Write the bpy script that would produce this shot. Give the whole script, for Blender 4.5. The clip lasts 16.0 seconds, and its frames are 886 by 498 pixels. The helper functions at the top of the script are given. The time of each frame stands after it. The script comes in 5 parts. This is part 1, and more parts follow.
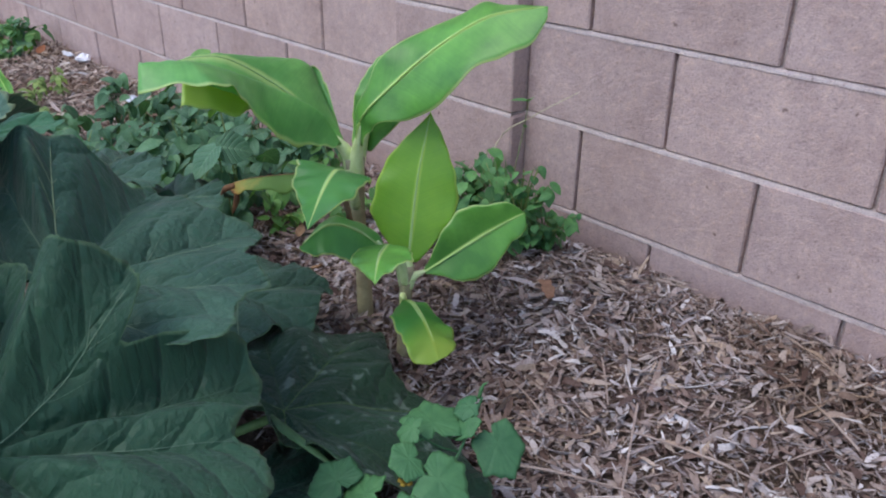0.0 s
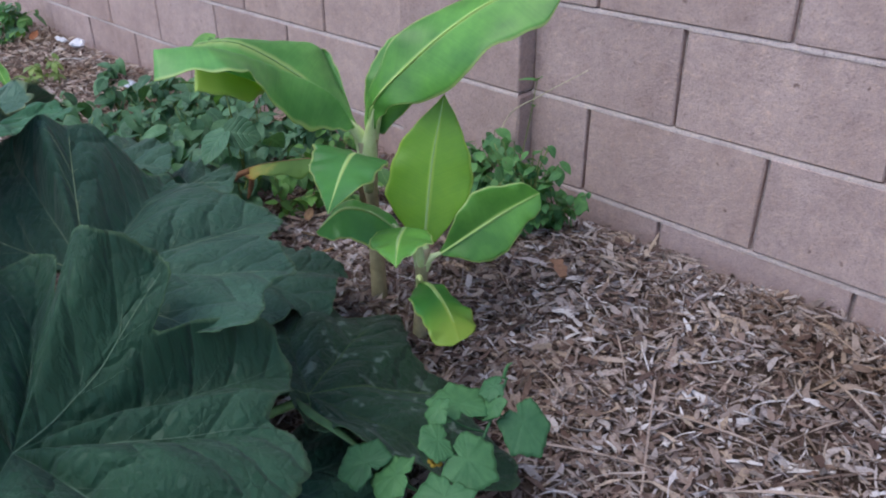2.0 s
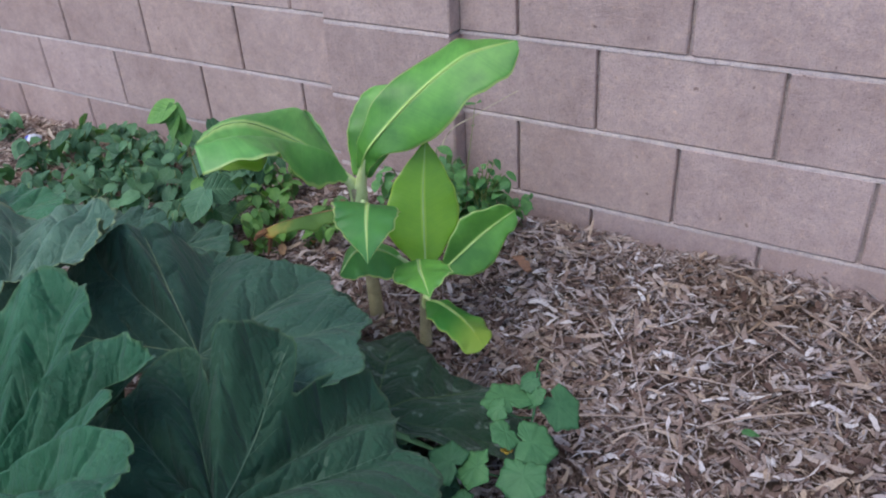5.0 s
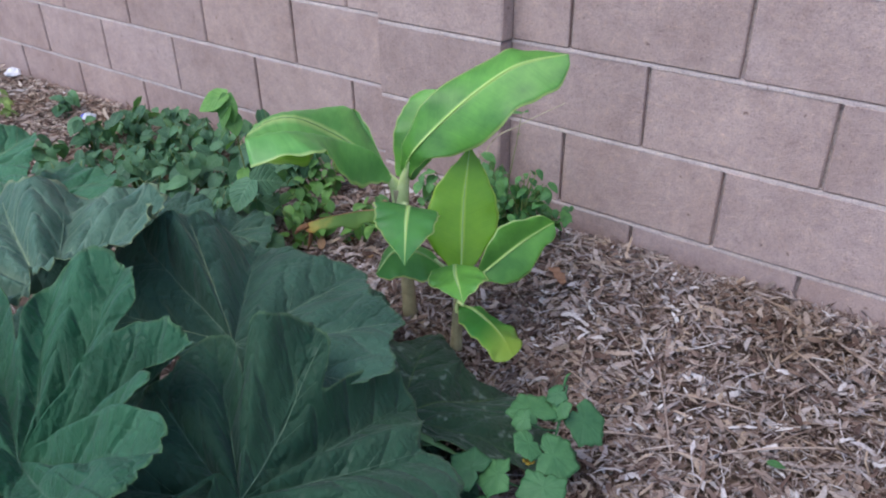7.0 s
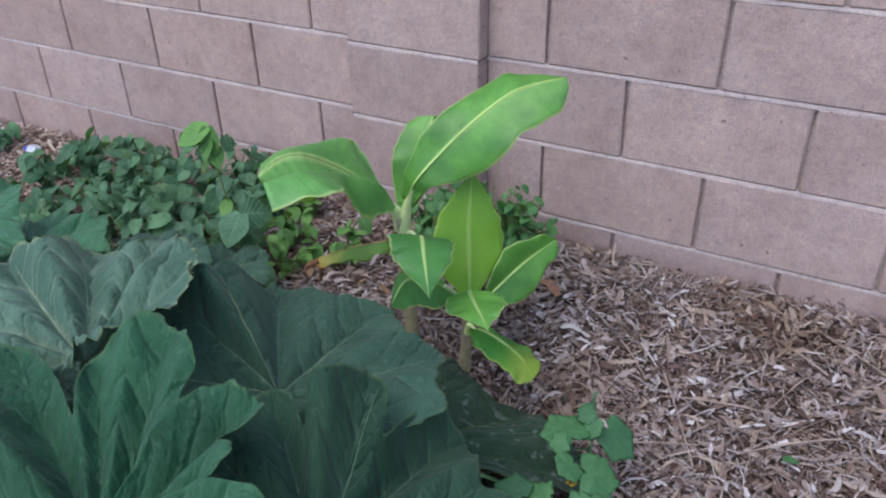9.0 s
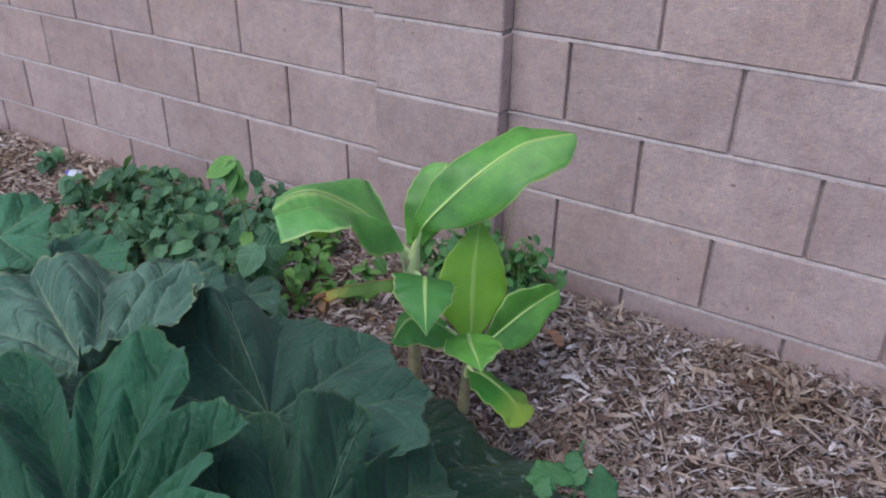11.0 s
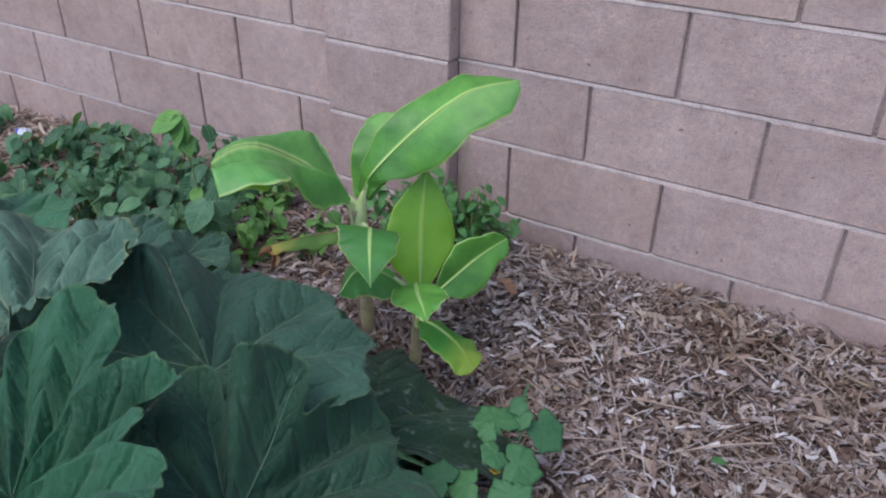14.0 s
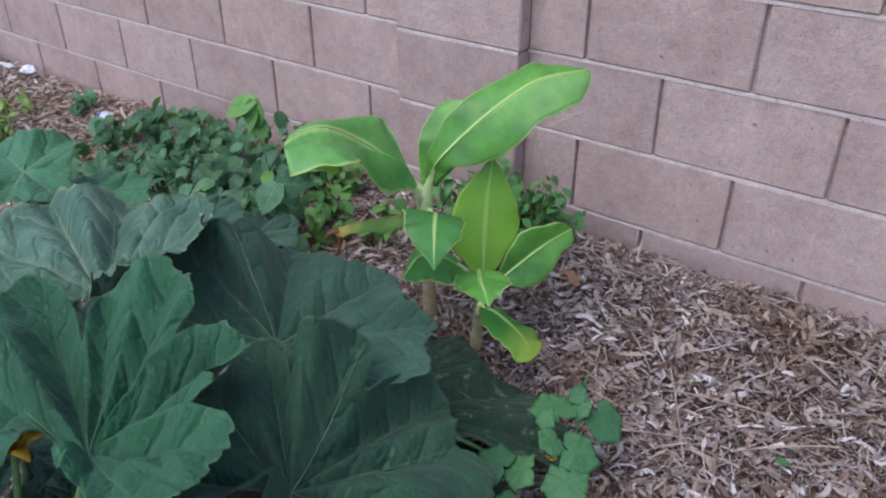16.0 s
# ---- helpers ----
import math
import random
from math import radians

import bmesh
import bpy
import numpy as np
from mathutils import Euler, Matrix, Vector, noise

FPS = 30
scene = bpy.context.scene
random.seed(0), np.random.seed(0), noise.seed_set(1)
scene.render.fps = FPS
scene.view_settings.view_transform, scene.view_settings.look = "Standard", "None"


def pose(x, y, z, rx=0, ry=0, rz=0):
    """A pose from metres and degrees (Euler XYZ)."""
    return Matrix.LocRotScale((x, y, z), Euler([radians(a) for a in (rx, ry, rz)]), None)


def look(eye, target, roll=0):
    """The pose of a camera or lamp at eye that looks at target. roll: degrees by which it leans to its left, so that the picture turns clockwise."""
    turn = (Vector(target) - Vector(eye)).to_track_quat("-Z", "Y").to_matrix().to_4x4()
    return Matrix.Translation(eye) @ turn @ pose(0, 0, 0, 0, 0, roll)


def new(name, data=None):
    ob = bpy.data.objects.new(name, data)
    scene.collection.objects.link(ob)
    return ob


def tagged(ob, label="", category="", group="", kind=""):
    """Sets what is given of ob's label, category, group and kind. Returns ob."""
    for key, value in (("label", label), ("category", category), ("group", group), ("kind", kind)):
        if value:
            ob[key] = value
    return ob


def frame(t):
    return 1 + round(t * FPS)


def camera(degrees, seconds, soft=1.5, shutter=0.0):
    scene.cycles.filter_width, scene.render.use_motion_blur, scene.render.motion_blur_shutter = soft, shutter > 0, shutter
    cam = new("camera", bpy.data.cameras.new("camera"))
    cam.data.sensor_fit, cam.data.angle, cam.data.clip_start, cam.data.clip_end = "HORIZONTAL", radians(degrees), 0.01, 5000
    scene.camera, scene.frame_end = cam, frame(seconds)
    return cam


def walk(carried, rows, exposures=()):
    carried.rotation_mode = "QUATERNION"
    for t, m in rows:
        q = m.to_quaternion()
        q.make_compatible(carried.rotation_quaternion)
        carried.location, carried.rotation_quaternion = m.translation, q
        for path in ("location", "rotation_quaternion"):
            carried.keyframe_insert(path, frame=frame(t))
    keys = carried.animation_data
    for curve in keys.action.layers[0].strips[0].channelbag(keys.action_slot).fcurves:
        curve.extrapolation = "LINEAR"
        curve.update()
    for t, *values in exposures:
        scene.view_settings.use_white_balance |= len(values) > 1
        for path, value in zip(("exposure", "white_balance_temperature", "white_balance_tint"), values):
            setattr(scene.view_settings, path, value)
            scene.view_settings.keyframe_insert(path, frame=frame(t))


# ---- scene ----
cam = camera(57.6, 16.0, soft=2.05)
PATH = [
    (0, (0.046, 0.018, 0.839), (-1.228, 1.262, -0.071), 0.6),
    (0.5, (0.041, 0.024, 0.833), (-1.209, 1.3, -0.067), 0.5),
    (1, (0.037, 0.025, 0.833), (-1.166, 1.352, -0.057), 0.9),
    (1.5, (0.03, 0.022, 0.825), (-1.16, 1.367, -0.055), 0.9),
    (2, (0.019, -0.011, 0.844), (-1.224, 1.23, -0.111), -0.2),
    (2.5, (0.021, -0.008, 0.928), (-1.162, 1.232, -0.102), 2.0),
    (3, (-0.071, 0.043, 0.92), (-1.121, 1.372, -0.144), 3.5),
    (3.5, (-0.126, 0.022, 0.951), (-0.976, 1.43, -0.188), 2.7),
    (4, (-0.133, -0.162, 1.025), (-0.961, 1.249, -0.125), -2.3),
    (4.2, (-0.117, -0.239, 1.043), (-1.005, 1.169, -0.066), -4.0),
    (6.5, (-0.067, -0.3, 1.056), (-1.077, 1.096, 0.04), -1.6),
    (7, (-0.079, -0.29, 1.063), (-1.098, 1.091, 0.037), -1.0),
    (7.5, (-0.1, -0.288, 1.039), (-1.1, 1.111, 0.019), 0.4),
    (8, (-0.174, -0.305, 1.048), (-1.098, 1.155, 0.041), -1.3),
    (8.5, (-0.224, -0.344, 1.086), (-1.11, 1.13, 0.065), -1.6),
    (9, (-0.23, -0.362, 1.123), (-1.083, 1.118, 0.083), -1.5),
    (9.5, (-0.209, -0.387, 1.123), (-1.056, 1.136, 0.142), -0.1),
    (9.7, (-0.199, -0.384, 1.145), (-1.067, 1.138, 0.179), -0.3),
    (11.8, (-0.131, -0.365, 1.132), (-1.106, 1.112, 0.201), 1.5),
    (12, (-0.124, -0.359, 1.134), (-1.074, 1.128, 0.191), 1.8),
    (12.5, (-0.117, -0.356, 1.127), (-1.028, 1.141, 0.163), 2.0),
    (13, (-0.106, -0.349, 1.131), (-0.99, 1.146, 0.139), 1.6),
    (13.5, (-0.107, -0.347, 1.126), (-0.98, 1.142, 0.116), 1.1),
    (14, (-0.106, -0.345, 1.132), (-0.981, 1.126, 0.097), 0.5),
    (14.5, (-0.11, -0.35, 1.117), (-1.012, 1.1, 0.075), 0.3),
    (15, (-0.11, -0.341, 1.132), (-1.058, 1.06, 0.066), -0.6),
    (15.5, (-0.1, -0.347, 1.138), (-1.081, 1.034, 0.075), -1.1),
    (16, (-0.098, -0.364, 1.119), (-1.1, 1.02, 0.078), -0.2),
]
KELVIN, TINT = 6400, 12
EXPOSURE = [(0, 0.95), (1.5, 0.88), (2.0, 0.84), (2.5, 0.97), (3.5, 0.82), (4.0, 0.82), (6.5, 0.98), (7.5, 0.98), (9.5, 0.86), (12, 0.70), (13, 0.76), (14, 0.83), (16, 0.93)]
walk(cam, [(t, look(eye, target, roll)) for t, eye, target, roll in PATH], exposures=[(t, ev, KELVIN, TINT) for t, ev in EXPOSURE])

# ---- light ----
world = bpy.data.worlds.new("world")
scene.world = world
world.use_nodes = True
wn = world.node_tree.nodes
sky = wn.new("ShaderNodeTexSky")
sky.sky_type = "NISHITA"
sky.sun_disc = False
sky.sun_elevation = radians(58)
sky.sun_rotation = radians(197)
sky.air_density, sky.dust_density, sky.ozone_density = 1.0, 1.0, 1.0
world.node_tree.links.new(sky.outputs[0], wn["Background"].inputs[0])
wn["Background"].inputs[1].default_value = 0.15
sun = new("sun", bpy.data.lights.new("sun", "SUN"))
sun.data.energy, sun.data.angle, sun.data.color = 1.1, radians(50), (1.0, 0.98, 0.96)
sun.matrix_world = look((-0.6, -2.0, 3.9), (0, 0, 0))

# ---- materials ----


def material(name, rough=0.6, spec=0.3):
    m = bpy.data.materials.new(name)
    m.use_nodes = True
    b = m.node_tree.nodes["Principled BSDF"]
    b.inputs["Roughness"].default_value = rough
    b.inputs["Specular IOR Level"].default_value = spec
    return m, m.node_tree.nodes, m.node_tree.links, b


def ramp(nodes, stops):
    r = nodes.new("ShaderNodeValToRGB")
    els = r.color_ramp.elements
    while len(els) < len(stops):
        els.new(0.5)
    for e, (p, c) in zip(els, stops):
        e.position, e.color = p, (*c, 1)
    return r


def tex_noise(nodes, links, coord, scale, detail=4, rough=0.6):
    n = nodes.new("ShaderNodeTexNoise")
    n.inputs["Scale"].default_value, n.inputs["Detail"].default_value, n.inputs["Roughness"].default_value = scale, detail, rough
    links.new(coord, n.inputs["Vector"])
    return n


def mix(nodes, links, kind, fac, a, b):
    x = nodes.new("ShaderNodeMix")
    x.data_type, x.blend_type = "RGBA", kind
    for sock, v in ((x.inputs[0], fac), (x.inputs[6], a), (x.inputs[7], b)):
        if isinstance(v, (int, float)):
            sock.default_value = v
        elif isinstance(v, tuple):
            sock.default_value = (*v, 1)
        else:
            links.new(v, sock)
    return x.outputs[2]


def bump(nodes, links, b, height, strength, dist, after=None):
    n = nodes.new("ShaderNodeBump")
    n.inputs["Strength"].default_value, n.inputs["Distance"].default_value = strength, dist
    links.new(height, n.inputs["Height"])
    if after is not None:
        links.new(after, n.inputs["Normal"])
    links.new(n.outputs[0], b.inputs["Normal"])
    return n.outputs[0]


def block_material(name, low, high):
    """Split-pored concrete block: sandy speckle, pits and faint blotches, each block a little different."""
    m, n, l, b = material(name, 0.92, 0.15)
    geo = n.new("ShaderNodeNewGeometry")
    info = n.new("ShaderNodeObjectInfo")
    p = geo.outputs["Position"]
    sand = tex_noise(n, l, p, 240, 3, 0.7)
    blot = tex_noise(n, l, p, 6, 4, 0.6)
    grit = tex_noise(n, l, p, 74, 5, 0.8)
    base = ramp(n, [(0.3, low), (0.7, high)])
    l.new(blot.outputs[0], base.inputs[0])
    sp = ramp(n, [(0.3, (0.55, 0.52, 0.52)), (0.47, (0.98, 0.98, 1.0)), (0.62, (1.05, 1.03, 1.0)), (0.78, (1.4, 1.36, 1.3))])
    l.new(sand.outputs[0], sp.inputs[0])
    c = mix(n, l, "MULTIPLY", 0.7, base.outputs[0], sp.outputs[0])
    gr = ramp(n, [(0.25, (0.42, 0.38, 0.38)), (0.36, (0.90, 0.88, 0.90)), (0.5, (1.0, 0.99, 1.0)), (0.62, (1.09, 1.05, 1.0)), (0.74, (1.45, 1.34, 1.2))])
    l.new(grit.outputs[0], gr.inputs[0])
    c = mix(n, l, "MULTIPLY", 0.9, c, gr.outputs[0])
    cloud = tex_noise(n, l, p, 26, 4, 0.7)
    cl = ramp(n, [(0.3, (0.90, 0.88, 0.88)), (0.5, (1, 1, 1)), (0.7, (1.08, 1.07, 1.06))])
    l.new(cloud.outputs[0], cl.inputs[0])
    c = mix(n, l, "MULTIPLY", 1.0, c, cl.outputs[0])
    tone = ramp(n, [(0.0, (0.93, 0.90, 0.885)), (0.35, (0.99, 0.98, 0.985)), (0.7, (1.03, 1.0, 0.97)), (1.0, (1.05, 1.045, 1.05))])
    l.new(info.outputs["Random"], tone.inputs[0])
    c = mix(n, l, "MULTIPLY", 1.0, c, tone.outputs[0])
    # scattered air holes in the face
    pore = n.new("ShaderNodeTexVoronoi")
    pore.inputs["Scale"].default_value = 34
    wob = n.new("ShaderNodeVectorMath")
    wob.operation = "MULTIPLY_ADD"
    l.new(cloud.outputs["Color"], wob.inputs[0])
    wob.inputs[1].default_value = (0.03, 0.03, 0.03)
    l.new(p, wob.inputs[2])
    l.new(wob.outputs[0], pore.inputs["Vector"])
    size = n.new("ShaderNodeSeparateColor")
    l.new(pore.outputs["Color"], size.inputs[0])
    reach = n.new("ShaderNodeMath")
    reach.operation = "MULTIPLY_ADD"
    l.new(size.outputs[0], reach.inputs[0])
    reach.inputs[1].default_value, reach.inputs[2].default_value = 1.1, -0.90
    depth = n.new("ShaderNodeMath")
    depth.operation = "SUBTRACT"
    l.new(reach.outputs[0], depth.inputs[0])
    l.new(pore.outputs["Distance"], depth.inputs[1])
    hole = ramp(n, [(0.0, (0, 0, 0)), (0.10, (0.9, 0.9, 0.9))])
    l.new(depth.outputs[0], hole.inputs[0])
    c = mix(n, l, "MULTIPLY", hole.outputs[0], c, (0.45, 0.41, 0.40))
    l.new(c, b.inputs["Base Color"])
    first = bump(n, l, b, grit.outputs[0], 0.7, 0.005)
    bump(n, l, b, sand.outputs[0], 0.5, 0.0015, first)
    return m


M_BLOCK = block_material("block", (0.393, 0.296, 0.274), (0.484, 0.378, 0.354))
M_MORTAR = block_material("mortar", (0.41, 0.355, 0.34), (0.50, 0.435, 0.42))


def soil_material():
    m, n, l, b = material("mulch_soil", 0.95, 0.1)
    geo = n.new("ShaderNodeNewGeometry")
    p = geo.outputs["Position"]
    a = tex_noise(n, l, p, 60, 6, 0.75)
    c = ramp(n, [(0.3, (0.07, 0.05, 0.042)), (0.5, (0.17, 0.125, 0.10)), (0.68, (0.30, 0.235, 0.195))])
    l.new(a.outputs[0], c.inputs[0])
    big = tex_noise(n, l, p, 3, 3, 0.5)
    g = ramp(n, [(0.3, (0.75, 0.72, 0.7)), (0.7, (1.1, 1.08, 1.05))])
    l.new(big.outputs[0], g.inputs[0])
    l.new(mix(n, l, "MULTIPLY", 1.0, c.outputs[0], g.outputs[0]), b.inputs["Base Color"])
    bump(n, l, b, a.outputs[0], 0.9, 0.02)
    return m


M_SOIL = soil_material()


def chip_material(name, stops, grain=220):
    """Weathered wood shreds; each piece its own tone, with a fine grain."""
    m, n, l, b = material(name, 0.85, 0.2)
    geo = n.new("ShaderNodeNewGeometry")
    c = ramp(n, stops)
    l.new(geo.outputs["Random Per Island"], c.inputs[0])
    g = tex_noise(n, l, geo.outputs["Position"], grain, 4, 0.7)
    gr = ramp(n, [(0.3, (0.6, 0.57, 0.55)), (0.55, (1, 1, 1)), (0.75, (1.2, 1.2, 1.2))])
    l.new(g.outputs[0], gr.inputs[0])
    patch = tex_noise(n, l, geo.outputs["Position"], 3.6, 3, 0.6)
    pr = ramp(n, [(0.36, (0.84, 0.78, 0.70)), (0.5, (1, 1, 1)), (0.64, (1.12, 1.13, 1.16))])
    l.new(patch.outputs[0], pr.inputs[0])
    worn = mix(n, l, "MULTIPLY", 0.8, c.outputs[0], gr.outputs[0])
    l.new(mix(n, l, "MULTIPLY", 1.0, worn, pr.outputs[0]), b.inputs["Base Color"])
    bump(n, l, b, g.outputs[0], 0.5, 0.002)
    return m


M_CHIP = chip_material("wood_chip", [
    (0.0, (0.066, 0.041, 0.036)), (0.12, (0.128, 0.082, 0.068)), (0.30, (0.222, 0.156, 0.128)), (0.48, (0.290, 0.226, 0.198)),
    (0.64, (0.338, 0.288, 0.284)), (0.78, (0.372, 0.280, 0.208)), (0.90, (0.392, 0.348, 0.344)), (1.0, (0.58, 0.54, 0.53))])
M_CHIP_FAR = chip_material("tan_chip", [
    (0.0, (0.11, 0.07, 0.06)), (0.15, (0.24, 0.16, 0.125)), (0.4, (0.36, 0.27, 0.22)), (0.65, (0.44, 0.36, 0.32)), (0.85, (0.50, 0.40, 0.31)), (1.0, (0.66, 0.60, 0.56))])
M_PALE = chip_material("bleached_wood", [(0.0, (0.42, 0.38, 0.37)), (0.5, (0.52, 0.48, 0.47)), (1.0, (0.62, 0.58, 0.57))])
M_TWIG = chip_material("twig", [(0.0, (0.2, 0.14, 0.12)), (0.5, (0.34, 0.26, 0.22)), (1.0, (0.48, 0.40, 0.35))])
M_BARK = chip_material("bark", [(0.0, (0.20, 0.105, 0.07)), (1.0, (0.26, 0.145, 0.09))])


def leaf_shader(m, n, l, b, translucency=0.3, tint=(1.25, 1.35, 0.5)):
    """Lets part of the light pass into the blade from behind."""
    t = n.new("ShaderNodeBsdfTranslucent")
    src = b.inputs["Base Color"].links[0].from_socket
    l.new(mix(n, l, "MULTIPLY", 1.0, src, tint), t.inputs[0])
    s = n.new("ShaderNodeMixShader")
    s.inputs[0].default_value = translucency
    l.new(b.outputs[0], s.inputs[1])
    l.new(t.outputs[0], s.inputs[2])
    l.new(s.outputs[0], n["Material Output"].inputs["Surface"])


def banana_material(name, deep, light, edge, rough=0.38, end=None, yellower=None, rib_wide=0.085, through_light=0.36):
    """Blade with fine ribs running out from the midrib and a paler yellow margin."""
    m, n, l, b = material(name, rough, 0.5)
    uv = n.new("ShaderNodeUVMap")
    uv.uv_map = "leaf"
    sep = n.new("ShaderNodeSeparateXYZ")
    l.new(uv.outputs[0], sep.inputs[0])
    off = n.new("ShaderNodeMath")
    off.operation = "ABSOLUTE"
    l.new(sep.outputs[0], off.inputs[0])
    slant = n.new("ShaderNodeMath")
    slant.operation = "MULTIPLY_ADD"
    l.new(off.outputs[0], slant.inputs[0])
    slant.inputs[1].default_value = -0.10
    l.new(sep.outputs[1], slant.inputs[2])
    along = n.new("ShaderNodeCombineXYZ")
    l.new(slant.outputs[0], along.inputs[0])
    rib = tex_noise(n, l, along.outputs[0], 75, 2, 0.6)
    geo = n.new("ShaderNodeNewGeometry")
    blot = tex_noise(n, l, geo.outputs["Position"], 11, 4, 0.6)
    c1 = ramp(n, [(0.36, deep), (0.64, light)])
    l.new(blot.outputs[0], c1.inputs[0])
    r = ramp(n, [(0.3, (0.86, 0.88, 0.85)), (0.7, (1.14, 1.1, 1.1))])
    l.new(rib.outputs[0], r.inputs[0])
    c = mix(n, l, "MULTIPLY", 0.5, c1.outputs[0], r.outputs[0])
    e = ramp(n, [(0.0, (0.9, 0.9, 0.9)), (rib_wide * 0.47, (0.68, 0.68, 0.68)), (rib_wide, (0, 0, 0)), (0.935, (0, 0, 0)), (0.975, (0.85, 0.85, 0.85))])
    l.new(off.outputs[0], e.inputs[0])
    c = mix(n, l, "MIX", e.outputs[0], c, edge)
    # far half painted yellow, standing in for light coming through the blade
    if yellower:
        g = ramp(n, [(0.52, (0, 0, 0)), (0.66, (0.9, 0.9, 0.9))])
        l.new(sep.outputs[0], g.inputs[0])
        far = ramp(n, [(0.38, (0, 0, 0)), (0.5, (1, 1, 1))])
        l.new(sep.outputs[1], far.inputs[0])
        c = mix(n, l, "MIX", mix(n, l, "MULTIPLY", 1.0, g.outputs[0], far.outputs[0]), c, yellower)
    if end:
        g = ramp(n, [(0.46, (0, 0, 0)), (0.84, (0.85, 0.85, 0.85))])
        l.new(sep.outputs[1], g.inputs[0])
        c = mix(n, l, "MIX", g.outputs[0], c, end)
    l.new(c, b.inputs["Base Color"])
    bump(n, l, b, rib.outputs[0], 0.2, 0.0025)
    leaf_shader(m, n, l, b, through_light, (1.9, 1.65, 0.45))
    return m


M_BAN = banana_material("banana_blade", (0.088, 0.265, 0.05), (0.17, 0.43, 0.082), (0.46, 0.60, 0.23))
M_BAN_DEEP = banana_material("banana_blade_deep", (0.066, 0.235, 0.055), (0.10, 0.31, 0.07), (0.47, 0.58, 0.22))
# arching blade: the backlit yellow of its far half is put into the colour
M_BAN_ARCH = banana_material("banana_blade_arching", (0.118, 0.34, 0.085), (0.20, 0.48, 0.128), (0.46, 0.60, 0.23), yellower=(0.46, 0.64, 0.15), rib_wide=0.06, through_light=0.32)
M_BAN_AGED = banana_material("banana_blade_aged", (0.065, 0.27, 0.05), (0.10, 0.36, 0.06), (0.42, 0.52, 0.14), end=(0.30, 0.42, 0.06))
M_BAN_LIME = banana_material("banana_blade_lime", (0.14, 0.33, 0.022), (0.19, 0.40, 0.03), (0.36, 0.52, 0.10))


def plain_material(name, a, c, scale, rough=0.5, translucency=0.0, relief=0.3):
    m, n, l, b = material(name, rough, 0.3)
    geo = n.new("ShaderNodeNewGeometry")
    info = n.new("ShaderNodeObjectInfo")
    t = tex_noise(n, l, geo.outputs["Position"], scale, 5, 0.65)
    r = ramp(n, [(0.32, a), (0.68, c)])
    l.new(t.outputs[0], r.inputs[0])
    tone = ramp(n, [(0.0, (0.60, 0.68, 0.70)), (0.5, (1, 1, 1)), (1.0, (1.42, 1.32, 1.12))])
    l.new(info.outputs["Random"], tone.inputs[0])
    l.new(mix(n, l, "MULTIPLY", 1.0, r.outputs[0], tone.outputs[0]), b.inputs["Base Color"])
    bump(n, l, b, t.outputs[0], relief, 0.003)
    if translucency:
        leaf_shader(m, n, l, b, translucency)
    return m




def veined_material(name, a, c, vein, scale, rough=0.45, translucency=0.22):
    """Small leaf with a pale midrib and slanting side veins sunk into it; each leaf its own tone."""
    m, n, l, b = material(name, rough, 0.35)
    uv = n.new("ShaderNodeUVMap")
    uv.uv_map = "leaf"
    sep = n.new("ShaderNodeSeparateXYZ")
    l.new(uv.outputs[0], sep.inputs[0])
    off = n.new("ShaderNodeMath")
    off.operation = "ABSOLUTE"
    l.new(sep.outputs[0], off.inputs[0])
    slant = n.new("ShaderNodeMath")
    slant.operation = "MULTIPLY_ADD"
    l.new(off.outputs[0], slant.inputs[0])
    slant.inputs[1].default_value = -0.32
    l.new(sep.outputs[1], slant.inputs[2])
    count = n.new("ShaderNodeMath")
    count.operation = "MULTIPLY"
    l.new(slant.outputs[0], count.inputs[0])
    count.inputs[1].default_value = 6.5
    saw = n.new("ShaderNodeMath")
    saw.operation = "PINGPONG"
    l.new(count.outputs[0], saw.inputs[0])
    saw.inputs[1].default_value = 0.5
    geo = n.new("ShaderNodeNewGeometry")
    info = n.new("ShaderNodeObjectInfo")
    t = tex_noise(n, l, geo.outputs["Position"], scale, 5, 0.65)
    r = ramp(n, [(0.32, a), (0.68, c)])
    l.new(t.outputs[0], r.inputs[0])
    tone = ramp(n, [(0.0, (0.58, 0.66, 0.66)), (0.5, (1, 1, 1)), (1.0, (1.45, 1.34, 1.14))])
    l.new(info.outputs["Random"], tone.inputs[0])
    col = mix(n, l, "MULTIPLY", 1.0, r.outputs[0], tone.outputs[0])
    side = ramp(n, [(0.0, (0.38, 0.38, 0.38)), (0.09, (0, 0, 0))])
    l.new(saw.outputs[0], side.inputs[0])
    col = mix(n, l, "MIX", side.outputs[0], col, vein)
    mid = ramp(n, [(0.0, (0.7, 0.7, 0.7)), (0.10, (0, 0, 0))])
    l.new(off.outputs[0], mid.inputs[0])
    col = mix(n, l, "MIX", mid.outputs[0], col, vein)
    l.new(col, b.inputs["Base Color"])
    hump = ramp(n, [(0.0, (0, 0, 0)), (0.2, (1, 1, 1))])
    l.new(saw.outputs[0], hump.inputs[0])
    first = bump(n, l, b, hump.outputs[0], 0.5, 0.003)
    bump(n, l, b, t.outputs[0], 0.25, 0.002, first)
    leaf_shader(m, n, l, b, translucency)
    return m


